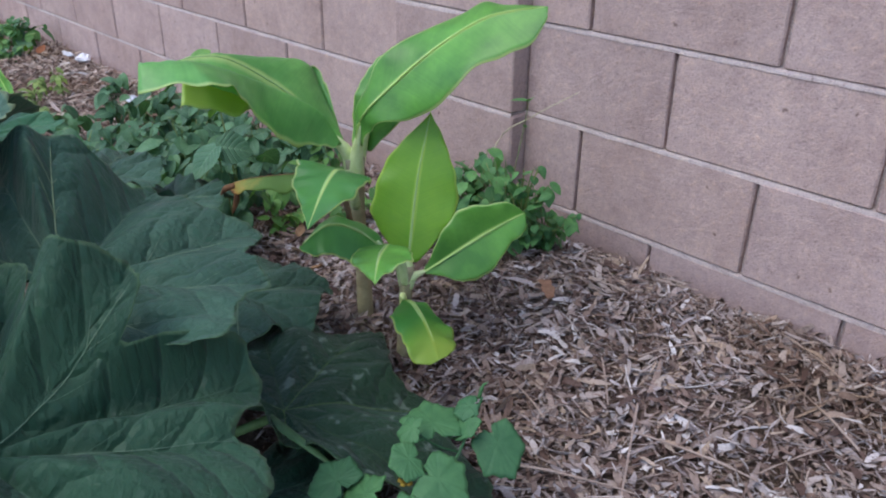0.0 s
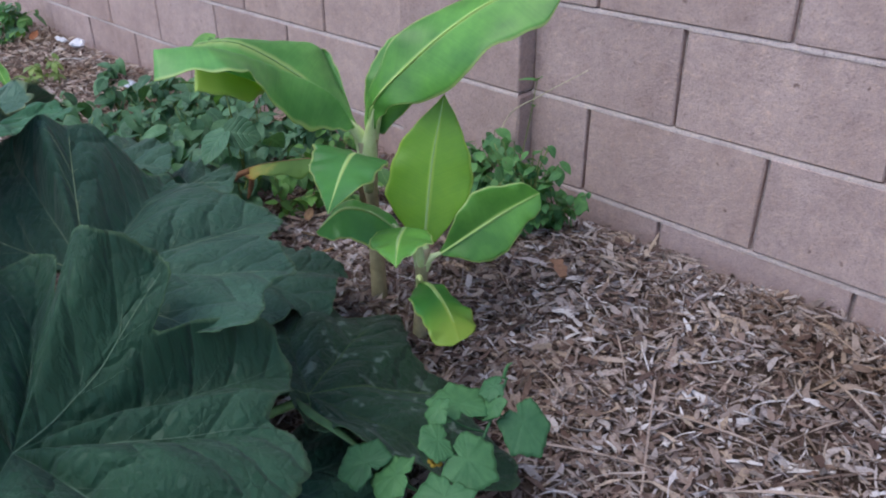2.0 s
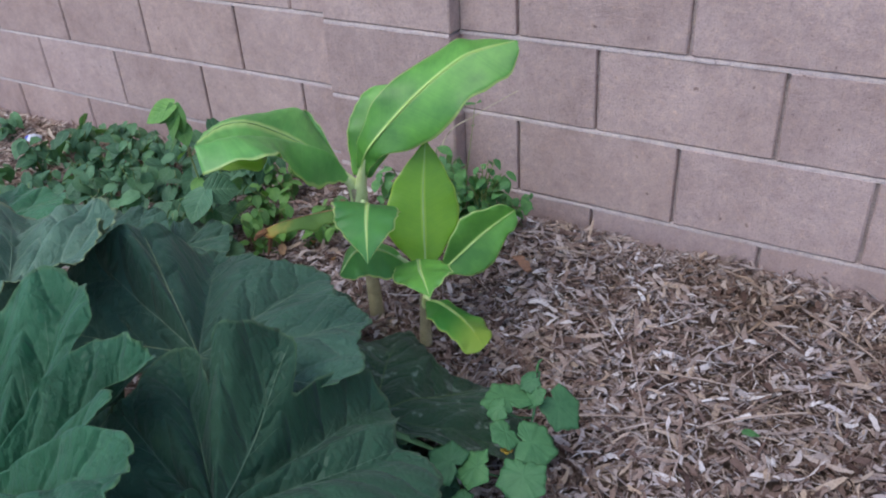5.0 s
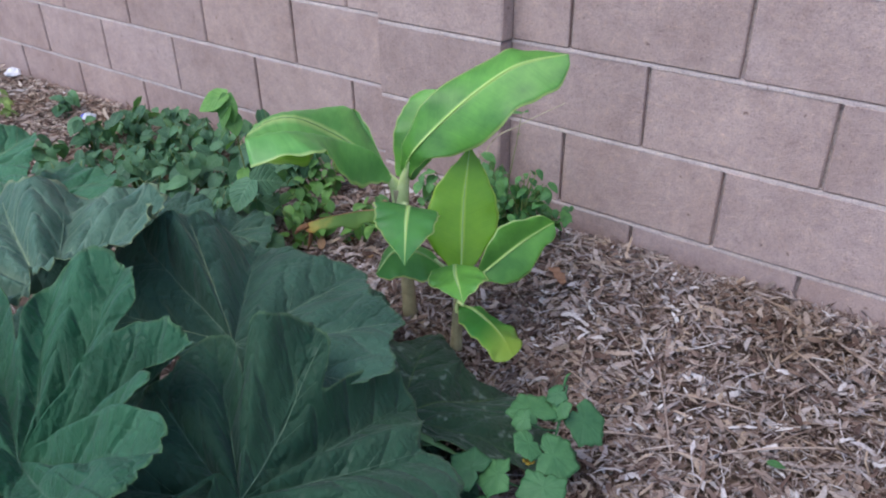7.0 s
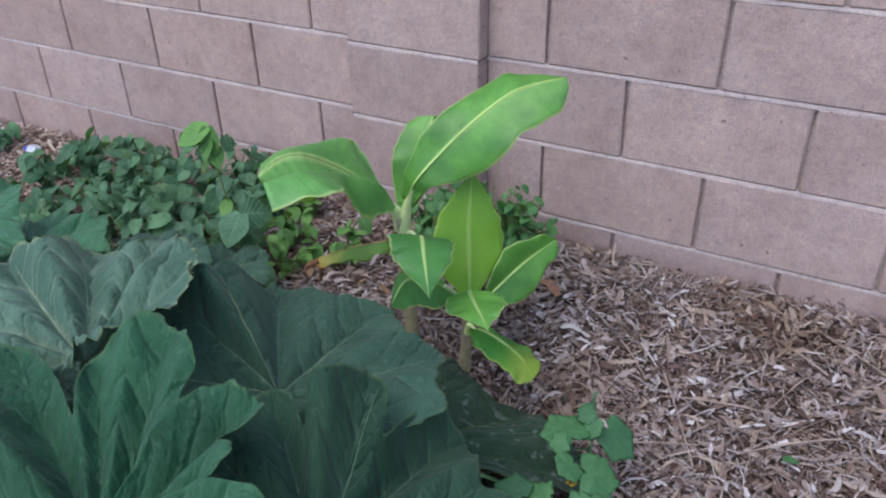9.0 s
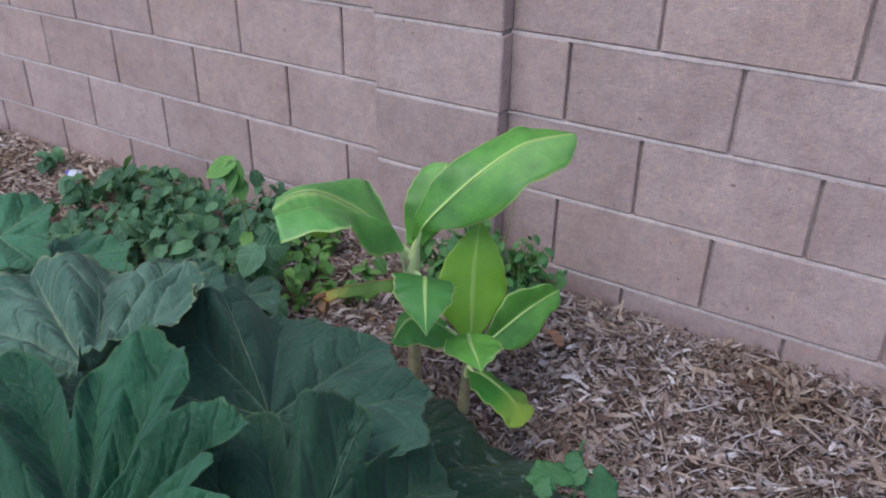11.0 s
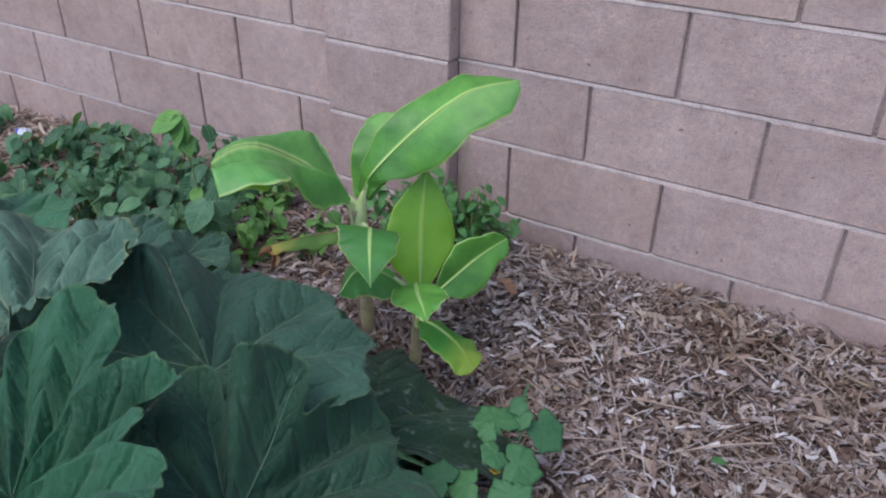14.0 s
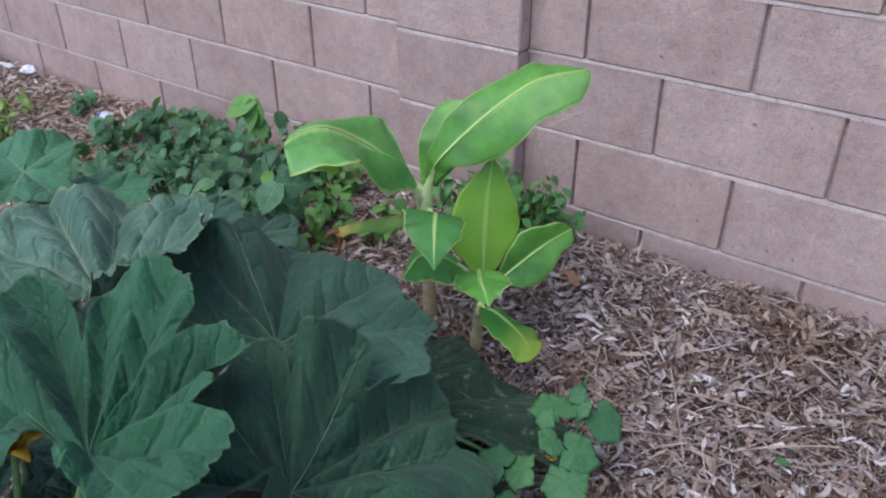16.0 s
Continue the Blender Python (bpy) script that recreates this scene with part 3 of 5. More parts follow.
def strap_leaf(parent, name, ctrl, mat, label="", rise=-0.0004, tip=0.55, ripple=0.004, rib=0.0052, seed=0, n=44, m=9, bulge=0.12, blunt=0.55, rib_mat=None, base=0.06, crest=None, sharp=0.0, rib_flat=0.18):
    """A banana leaf. ctrl rows: a point of the midrib, then the way from it to the left margin and to the right margin, and for a folded leaf the ways to the folds between."""
    rng = random.Random(seed)
    rows = spline([[*p, *a, *b, *[v for q in (f if len(f) == 2 else (np.array(a) * 0.55, np.array(b) * 0.55)) for v in q]] for p, a, b, *f in ctrl], n)
    verts, uvs, faces = [], [], []
    ph = [rng.uniform(0, 6.28) for _ in range(4)]
    tang = np.gradient(rows[:, :3], axis=0)
    for i, r in enumerate(rows):
        t = i / (n - 1)
        mid, left, right = r[:3], r[3:6], r[6:9]
        env = min(1.0, (t / 0.28) ** 0.75 * (1 - base) + base) * (1 if t < tip else max(0.0, 1 - ((t - tip) / (1 - tip)) ** 2.6) ** blunt)
        up = np.cross(tang[i], left - right)
        up /= np.linalg.norm(up) + 1e-9
        if up[2] < 0:
            up = -up
        for j in range(-m, m + 1):
            u = j / m
            way = right if u > 0 else left
            a = abs(u)
            wob = ripple * a * a * (math.sin(17 * t + ph[0] + (2 if u > 0 else 0)) + 0.6 * math.sin(31 * t + ph[1] - u)) * min(1, 4 * (1 - t) + 0.1)
            arch = (crest if crest is not None and u < 0 else bulge) * np.linalg.norm(way) * a * a * (1 - a) * 1.8 * env
            inset = 1 + 0.035 * math.sin(13 * t + ph[2] + u) * a + 0.02 * math.sin(41 * t + ph[3] * u) * a
            fold = (r[12:15] if u > 0 else r[9:12]) * env
            curve = fold * (a * (1 - a) / 0.2475) + way * env * (a * (a - 0.55) / 0.45)
            bent = fold * (a / 0.55) if a < 0.55 else fold + (way * env - fold) * (a - 0.55) / 0.45
            flat = curve * (1 - sharp) + bent * sharp
            verts.append(mid + flat * inset + up * (arch + wob + rise * min(a * 4, 1)))
            uvs.append((u, t))
    k = 2 * m + 1
    faces = [(i * k + j, i * k + j + 1, (i + 1) * k + j + 1, (i + 1) * k + j) for i in range(n - 1) for j in range(k - 1)]
    leaf = part(name, mesh_from(name, verts, faces, mat, True, uvs), parent, label)
    thicken(leaf, 0.0007)
    mids = rows[:, :3].copy()
    for i in range(n):
        up = np.cross(tang[i], rows[i, 3:6] - rows[i, 6:9])
        up /= np.linalg.norm(up) + 1e-9
        sink = 0.0003 - 0.55 * rib_flat * rib * (1 - 0.8 * i / n)
        mids[i] += up * (sink if up[2] > 0 else -sink)
    if rib:
        part("midrib", mesh_from("midrib", *tube(mids[: int(n * 0.97)], [rib, rib * 0.76, rib * 0.52, rib * 0.2], 10, rib_flat), rib_mat or M_RIB, True), leaf, "pale yellow-green midrib")
    return leaf


def rolled_leaf(parent, base, mid, crest, near, shoulder, far, n=60, steps=7):
    """A banana leaf rolled lengthwise, lofted over the runs of its midrib, its crest and shoulder and its two margins."""
    runs = [spline(np.array(run) - np.array(base), n) for run in (near, crest, mid, shoulder, far)]
    f, c, m, sh, b = runs
    t = np.linspace(0, 1, n)[:, None]
    dip = c * 0.76 + m * 0.24 - np.array([0, 0, 0.040]) * np.sin(np.pi * t) ** 0.5
    lip = (f * 0.55 + c * 0.45) + np.array([0.001, -0.001, 0.003]) * np.sin(np.pi * t) ** 0.5
    back = (m + sh) / 2 + np.array([0, 0, 0.006]) * np.sin(np.pi * t)
    hang = sh * 0.62 + b * 0.38 + np.array([-0.014, 0.010, -0.008]) * np.sin(np.pi * t)
    rows = np.stack([f, lip, c, dip, m, back, sh, hang, b], 1)
    rng = random.Random(5)
    ph = [rng.uniform(0, 6.28) for _ in range(3)]
    k = 8 * steps + 1
    verts, uvs = [], []
    for i in range(n):
        across = spline(rows[i], k)
        for j in range(k):
            u = 2 * j / (k - 1) - 1
            edge = abs(u) ** 6
            wob = 0.0035 * edge * (math.sin(0.42 * i + ph[0]) + 0.6 * math.sin(0.9 * i + ph[1] + u)) + 0.0006 * math.sin(1.3 * i + 3 * u + ph[2])
            verts.append(across[j] + np.array([0, 0, wob]))
            uvs.append((u, i / (n - 1)))
    faces = [(i * k + j, i * k + j + 1, (i + 1) * k + j + 1, (i + 1) * k + j) for i in range(n - 1) for j in range(k - 1)]
    leaf = part("leaf", mesh_from("leaf", verts, faces, M_BAN_ARCH, True, uvs), parent, "arching leaf rolled lengthwise, light shining through painted yellow on its far half")
    thicken(leaf, 0.0007)
    part("midrib", mesh_from("midrib", *tube(m[: int(n * 0.96)] + np.array([0, 0, 0.0002]), [0.0040, 0.0028, 0.0020, 0.0010], 10, 0.5), M_RIB, True), leaf, "pale yellow-green midrib")
    return leaf


def petiole(parent, a, b, c, r0, r1, mat=None, name="petiole"):
    part(name, mesh_from(name, *tube(spline([a, b, (c[0], c[1], c[2] - 0.003)], 14), [r0, (r0 + r1) / 2, r1 * 0.6], 10), mat or M_PET, True), parent)


def build_banana():
    base = Vector((-1.006, 0.838, 0.02))
    plant = thing("banana_plant", base, "young banana plant with broad bright green leaves in mulch", "banana plant")
    plant.matrix_world = Matrix.Translation(base)

    def rel(ctrl):
        return [((p[0] - base.x, p[1] - base.y, p[2] - base.z), *ways) for p, *ways in ctrl]

    def at(p):
        return (p[0] - base.x, p[1] - base.y, p[2] - base.z)

    stem = spline([at((-1.004, 0.838, -0.01)), at((-1.008, 0.838, 0.12)), at((-1.012, 0.834, 0.24)), at((-1.012, 0.832, 0.34))], 18)
    part("pseudostem", mesh_from("pseudostem", *tube(stem, [0.0165, 0.0138, 0.0138, 0.019], 14), M_STEM, True), plant, "pale green-brown pseudostem")
    part("dry_sheath", mesh_from("dry_sheath", *tube(spline([at((-1.012, 0.824, 0.13)), at((-0.998, 0.808, 0.22)), at((-0.98, 0.775, 0.31)), at((-0.958, 0.72, 0.372))], 12), [0.004, 0.006, 0.006, 0.005], 8, 0.5), M_SHEATH, True), plant, "dry orange-brown leaf sheath")
    # tall leaf leaning up beside the pilaster
    petiole(plant, at((-1.008, 0.83, 0.30)), at((-0.996, 0.827, 0.362)), at((-0.974, 0.823, 0.417)), 0.0165, 0.0035)
    strap_leaf(plant, "leaf", rel([
        ((-0.994, 0.825, 0.372), (-0.026, 0.010, 0.016), (0.024, 0.004, -0.006)),
        ((-0.970, 0.822, 0.428), (-0.034, 0.020, 0.028), (0.034, 0.006, -0.014)),
        ((-0.928, 0.861, 0.488), (-0.040, 0.008, 0.034), (0.052, -0.004, -0.048)),
        ((-0.879, 0.903, 0.544), (-0.054, 0.026, 0.014), (0.072, -0.040, -0.050)),
        ((-0.830, 0.947, 0.587), (-0.052, 0.040, 0.008), (0.058, -0.040, -0.050)),
        ((-0.788, 0.974, 0.604), (-0.050, 0.042, -0.002), (0.050, -0.024, -0.040)),
        ((-0.742, 1.004, 0.613), (-0.030, 0.026, -0.006), (0.028, -0.012, -0.026))]), M_BAN, "", seed=3, tip=0.8, blunt=0.5, base=0.55)
    # young leaf behind it
    petiole(plant, at((-1.012, 0.836, 0.30)), at((-1.008, 0.85, 0.36)), at((-1.008, 0.868, 0.405)), 0.011, 0.005)
    strap_leaf(plant, "leaf", rel([
        ((-1.012, 0.850, 0.350), (-0.034, -0.010, 0.008), (0.030, 0.014, -0.004)),
        ((-1.008, 0.880, 0.42), (-0.046, -0.012, 0.004), (0.046, 0.034, -0.006)),
        ((-1.002, 0.915, 0.475), (-0.052, -0.012, 0.000), (0.042, 0.034, -0.010)),
        ((-0.996, 0.945, 0.514), (-0.044, -0.004, -0.004), (0.026, 0.024, -0.008))]), M_BAN, "", seed=4, tip=0.8, blunt=0.4, ripple=0.002, base=0.5)
    # arching leaf: the near half dips and rises to a crest, the far half rolls under
    petiole(plant, at((-1.012, 0.832, 0.29)), at((-1.018, 0.824, 0.345)), at((-1.030, 0.797, 0.388)), 0.016, 0.010)
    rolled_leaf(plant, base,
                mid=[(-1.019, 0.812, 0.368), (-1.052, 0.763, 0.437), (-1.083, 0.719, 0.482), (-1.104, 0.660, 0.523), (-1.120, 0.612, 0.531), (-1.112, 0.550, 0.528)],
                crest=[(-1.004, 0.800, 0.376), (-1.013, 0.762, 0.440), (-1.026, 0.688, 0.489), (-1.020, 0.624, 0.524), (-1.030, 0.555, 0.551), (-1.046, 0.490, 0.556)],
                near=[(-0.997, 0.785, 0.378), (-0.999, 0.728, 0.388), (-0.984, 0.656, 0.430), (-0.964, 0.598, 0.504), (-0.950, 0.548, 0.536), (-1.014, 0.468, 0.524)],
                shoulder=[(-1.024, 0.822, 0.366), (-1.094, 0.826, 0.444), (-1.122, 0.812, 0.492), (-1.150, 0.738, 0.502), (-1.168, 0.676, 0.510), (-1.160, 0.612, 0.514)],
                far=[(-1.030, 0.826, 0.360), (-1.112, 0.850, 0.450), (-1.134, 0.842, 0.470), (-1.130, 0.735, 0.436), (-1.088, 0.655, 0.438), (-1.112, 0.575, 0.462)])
    # smaller drooping front leaf
    petiole(plant, at((-1.008, 0.828, 0.25)), at((-0.966, 0.786, 0.332)), at((-0.894, 0.712, 0.375)), 0.010, 0.003)
    strap_leaf(plant, "leaf", rel([
        ((-0.904, 0.724, 0.376), (-0.032, -0.058, 0.026), (0.052, 0.018, -0.008)),
        ((-0.880, 0.692, 0.389), (-0.038, -0.048, -0.004), (0.052, 0.022, -0.008)),
        ((-0.850, 0.648, 0.381), (-0.036, -0.028, -0.014), (0.046, 0.016, -0.006)),
        ((-0.805, 0.586, 0.353), (-0.012, -0.009, -0.006), (0.014, 0.006, -0.004))]), M_BAN_DEEP, "deep green leaf with pale margin", seed=6, base=1.0, tip=0.45, blunt=0.9, ripple=0.003)
    # dying leaf rolled up
    strap_leaf(plant, "dying_leaf", rel([
        ((-0.985, 0.775, 0.325), (0.006, -0.008, -0.012), (-0.006, 0.008, -0.010)),
        ((-0.972, 0.715, 0.352), (0.010, -0.012, -0.020), (-0.010, 0.012, -0.016)),
        ((-1.004, 0.684, 0.350), (0.011, -0.011, -0.021), (-0.012, 0.012, -0.019)),
        ((-1.050, 0.645, 0.340), (0.010, -0.010, -0.018), (-0.011, 0.009, -0.017)),
        ((-1.082, 0.622, 0.326), (0.007, -0.005, -0.010), (-0.007, 0.007, -0.011))]), M_DYING, "rolled dying leaf, yellowed with a brown tip", seed=7, tip=0.92, ripple=0.005, rib=0.0025, bulge=0.3, rib_mat=M_SHEATH, base=0.3)
    part("dead_tip", mesh_from("dead_tip", *join([tube(spline([at((-1.070, 0.630, 0.326)), at((-1.086, 0.620, 0.318)), at((-1.094, 0.614, 0.306))], 8), [0.008, 0.009, 0.002], 8, 0.6),
                                                  tube(spline([at((-1.066, 0.630, 0.320)), at((-1.064, 0.624, 0.300)), at((-1.068, 0.618, 0.280))], 8), [0.005, 0.006, 0.002], 8, 0.5)]), M_SHRIVEL, True), plant, "shrivelled dark brown leaf tip")

    pbase = Vector((-0.857, 0.803, 0.015))
    pup = thing("banana_plant", pbase, "small banana sucker with lime green leaves beside its parent", "banana plant")
    pup.matrix_world = Matrix.Translation(pbase)
    base = pbase
    stem = spline([at((-0.857, 0.803, -0.01)), at((-0.853, 0.803, 0.08)), at((-0.848, 0.803, 0.15)), at((-0.846, 0.806, 0.20))], 14)
    part("pseudostem", mesh_from("pseudostem", *tube(stem, [0.014, 0.0112, 0.0108, 0.012], 14), M_STEM, True), pup, "pale green-brown pseudostem")
    petiole(pup, at((-0.846, 0.806, 0.17)), at((-0.846, 0.808, 0.195)), at((-0.848, 0.813, 0.22)), 0.012, 0.006)
    strap_leaf(pup, "leaf", rel([
        ((-0.846, 0.810, 0.205), (-0.040, -0.028, 0.006), (0.036, 0.026, 0.004)),
        ((-0.858, 0.830, 0.268), (-0.062, -0.042, 0.004), (0.050, 0.050, 0.002)),
        ((-0.872, 0.856, 0.340), (-0.054, -0.038, -0.002), (0.050, 0.036, -0.002)),
        ((-0.880, 0.880, 0.398), (-0.031, -0.022, -0.004), (0.029, 0.021, -0.006)),
        ((-0.884, 0.895, 0.438), (-0.010, -0.007, -0.002), (0.010, 0.007, -0.002))]), M_BAN_LIME, "lime green upright leaf", seed=8, tip=0.6, blunt=0.9, ripple=0.002, bulge=0.06, base=0.3)
    petiole(pup, at((-0.846, 0.806, 0.16)), at((-0.838, 0.812, 0.18)), at((-0.826, 0.828, 0.192)), 0.010, 0.005)
    strap_leaf(pup, "leaf", rel([
        ((-0.830, 0.826, 0.186), (-0.008, -0.010, 0.010), (0.020, -0.004, -0.020)),
        ((-0.805, 0.872, 0.215), (-0.016, -0.022, 0.032), (0.030, -0.010, -0.044)),
        ((-0.778, 0.915, 0.245), (-0.024, -0.034, 0.046), (0.026, -0.006, -0.056)),
        ((-0.748, 0.945, 0.272), (-0.018, -0.026, 0.032), (0.016, -0.004, -0.034)),
        ((-0.728, 0.962, 0.288), (-0.014, -0.020, 0.024), (0.011, 0.000, -0.026))]), M_BAN, "", seed=9, tip=0.85, blunt=0.4, ripple=0.002)
    petiole(pup, at((-0.845, 0.800, 0.17)), at((-0.838, 0.785, 0.225)), at((-0.815, 0.750, 0.268)), 0.008, 0.004)
    strap_leaf(pup, "leaf", rel([
        ((-0.806, 0.732, 0.280), (-0.036, -0.044, -0.006), (0.058, 0.004, 0.010)),
        ((-0.778, 0.694, 0.287), (-0.044, -0.022, -0.020), (0.064, 0.002, 0.014)),
        ((-0.748, 0.662, 0.290), (-0.032, -0.010, -0.018), (0.038, 0.000, 0.010)),
        ((-0.717, 0.631, 0.284), (-0.008, -0.004, -0.004), (0.010, 0.002, 0.000))]), M_BAN, "", seed=10, base=0.8, tip=0.42, blunt=0.95, ripple=0.002)
    petiole(pup, at((-0.848, 0.800, 0.12)), at((-0.835, 0.785, 0.155)), at((-0.815, 0.768, 0.168)), 0.008, 0.004)
    strap_leaf(pup, "leaf", rel([
        ((-0.836, 0.795, 0.142), (0.004, -0.034, 0.008), (0.022, 0.020, -0.010)),
        ((-0.790, 0.768, 0.166), (0.002, -0.052, -0.004), (0.010, 0.034, -0.022)),
        ((-0.735, 0.737, 0.178), (0.010, -0.054, -0.004), (0.020, 0.034, -0.022)),
        ((-0.690, 0.713, 0.176), (0.008, -0.050, -0.008), (0.024, 0.032, -0.016)),
        ((-0.655, 0.696, 0.158), (0.000, -0.032, -0.012), (0.006, 0.030, -0.006))]), M_BAN_AGED, "low drooping leaf, yellowish near its end", seed=11, tip=0.7, blunt=0.5, ripple=0.004, base=0.4)
    petiole(pup, at((-0.85, 0.802, 0.15)), at((-0.862, 0.795, 0.205)), at((-0.885, 0.775, 0.245)), 0.007, 0.004)
    strap_leaf(pup, "leaf", rel([
        ((-0.868, 0.790, 0.215), (0.028, -0.030, -0.018), (-0.022, 0.026, 0.010)),
        ((-0.905, 0.752, 0.262), (0.036, -0.032, -0.036), (-0.026, 0.022, 0.000)),
        ((-0.930, 0.708, 0.278), (0.032, -0.026, -0.036), (-0.030, 0.020, -0.006)),
        ((-0.928, 0.650, 0.258), (0.014, -0.010, -0.018), (-0.014, 0.008, -0.012))]), M_BAN_DEEP, "", seed=12, tip=0.6, blunt=0.6, ripple=0.002)


build_banana()

# ---- squash ----


def palmate(parent, centre, lobes, mat, veins, name="leaf", label="", slope=(0, 0), pucker=0.02, wave=0.006, teeth=0.018, tooth_count=46, seed=0,
            nr=34, na=220, vein_r=0.0008, vein_mat=None, soft=True, lean=1.6, relief=0.0035, quilt=5.5, crumple=0.004, cup=0.0, sag=None):
    """A lobed leaf hung on its centre. lobes: (heading in degrees, reach in metres, height of the rim over the centre); veins: headings of the main veins; sag: how deep the field after a given vein hangs."""
    rng = random.Random(seed)
    ph = [rng.uniform(0, 6.28) for _ in range(6)]
    rows = np.array(sorted((a % 360, r, z) for a, r, z in lobes), float)
    rows = np.vstack([rows[-1] - [360, 0, 0], rows, rows[0] + [360, 0, 0]])
    vs = np.sort(np.array(veins, float) % 360)
    vs = np.concatenate([[vs[-1] - 360], vs, [vs[0] + 360]])

    slopes = {}
    for col in (1, 2):
        d = np.diff(rows[:, col]) / np.maximum(np.diff(rows[:, 0]), 1e-6)
        inner = np.where(d[:-1] * d[1:] > 0, 2 * d[:-1] * d[1:] / (d[:-1] + d[1:] + 1e-12), 0)
        slopes[col] = np.concatenate([[0], inner, [0]])

    def rim(a, col=1):
        i = min(max(int(np.searchsorted(rows[:, 0], a, side="right") - 1), 0), len(rows) - 2)
        f = (a - rows[i, 0]) / (rows[i + 1, 0] - rows[i, 0])
        if not soft and col == 1:
            span = radians(rows[i + 1, 0] - rows[i, 0])
            return rows[i, 1] * rows[i + 1, 1] * math.sin(span) / (rows[i, 1] * math.sin(span * f) + rows[i + 1, 1] * math.sin(span * (1 - f)))
        g = rows[i + 1, 0] - rows[i, 0]
        m0, m1 = slopes[col][i] * g, slopes[col][i + 1] * g
        return (2 * f ** 3 - 3 * f * f + 1) * rows[i, col] + (f ** 3 - 2 * f * f + f) * m0 + (3 * f * f - 2 * f ** 3) * rows[i + 1, col] + (f ** 3 - f * f) * m1

    def count(a, rr):
        """Running number of the side vein at this spot, slanting out from the main vein."""
        a = a % 360
        i = min(max(int(np.searchsorted(vs, a, side="right") - 1), 0), len(vs) - 2)
        d = radians(min(a - vs[i], vs[i + 1] - a)) * rr
        return (rr - 1.15 * d) / 0.28 * quilt + 0.37 * i

    def aside(a, rr):
        """How far this spot lies from its main vein, in centimetres."""
        a = a % 360
        i = min(max(int(np.searchsorted(vs, a, side="right") - 1), 0), len(vs) - 2)
        return 100 * radians(min(a - vs[i], vs[i + 1] - a)) * rr

    def place(a, rr, s, extra=0.0):
        a = a % 360
        i = min(max(int(np.searchsorted(vs, a, side="right") - 1), 0), len(vs) - 2)
        gap = vs[i + 1] - vs[i]
        f = (a - vs[i]) / gap
        ar = radians(a)
        lift = 0.55 + 0.9 * (0.5 + 0.5 * math.sin(2.4 * i + 1.7 * seed))
        tent = 1 - math.sqrt((2 * f - 1) ** 2 + 0.012)
        z = lift * pucker * min(1, gap / 45) * (0.65 * tent + 0.35 * (0.5 - 0.5 * math.cos(2 * math.pi * f))) * s * (1.3 - 0.6 * s)
        dome = cup * min(1, gap / 40)
        if sag and i in sag:
            z, dome = 0.0, -sag[i]
        z += dome * (1 - (2 * f - 1) ** 2) ** 0.8 * 4 * s * (1 - min(s, 1))
        z += rim(a, 2) * s ** lean
        z += wave * s ** 3 * (math.sin(7 * ar + ph[0]) + 0.7 * math.sin(13 * ar + ph[1]) + 0.5 * math.sin(23 * ar + ph[2]))
        d = min(f, 1 - f) * gap
        rib = abs(math.sin(math.pi * count(a, rr)))
        z += relief * min(1, d / 7) * math.sin(math.pi * min(s, 1)) ** 0.6 * (rib ** 0.5 - 0.6)
        z += relief * 1.3 * s * noise.noise(Vector((math.cos(ar) * rr * 26 + 9 * seed, math.sin(ar) * rr * 26, 0.3 * seed)))
        z += crumple * min(1, 2.5 * s) * noise.noise(Vector((math.cos(ar) * rr * 13 + 5 * seed, math.sin(ar) * rr * 13, 0.7 * seed)))
        dx, dy = math.cos(ar) * rr, math.sin(ar) * rr
        return (dx, dy, slope[0] * dx + slope[1] * dy + z + extra)

    verts, uvs, faces, out, ribs = [(0, 0, 0)], [(seed * 1.7, 0)], [], [(0.0, 0.0)], [(0.0, 0.0)]
    for i in range(1, nr + 1):
        s = i / nr
        for k in range(na):
            a = 360 * k / na
            edge = rim(a) * (1 + 0.02 * math.sin(radians(a) * 13 + ph[5]))
            if i == nr:
                edge *= 1 + teeth * (0.5 * math.sin(radians(a) * tooth_count + ph[4]) + 0.4 * math.sin(radians(a) * tooth_count * 0.37) + rng.uniform(-0.7, 0.5))
            verts.append(place(a, edge * s, s))
            out.append((s, count(a, edge * s)))
            ribs.append((aside(a, edge * s), s))
            uvs.append((math.cos(radians(a)) * edge * s / 0.28 + seed * 1.7, math.sin(radians(a)) * edge * s / 0.28))
    for k in range(na):
        faces.append((0, 1 + k, 1 + (k + 1) % na))
    for i in range(nr - 1):
        for k in range(na):
            p, q = 1 + i * na + k, 1 + i * na + (k + 1) % na
            faces.append((p, p + na, q + na, q))
    leaf = part(name, mesh_from(name, verts, faces, mat, True, uvs, out, ribs), parent, label)
    leaf.location = centre
    thicken(leaf, 0.0008)
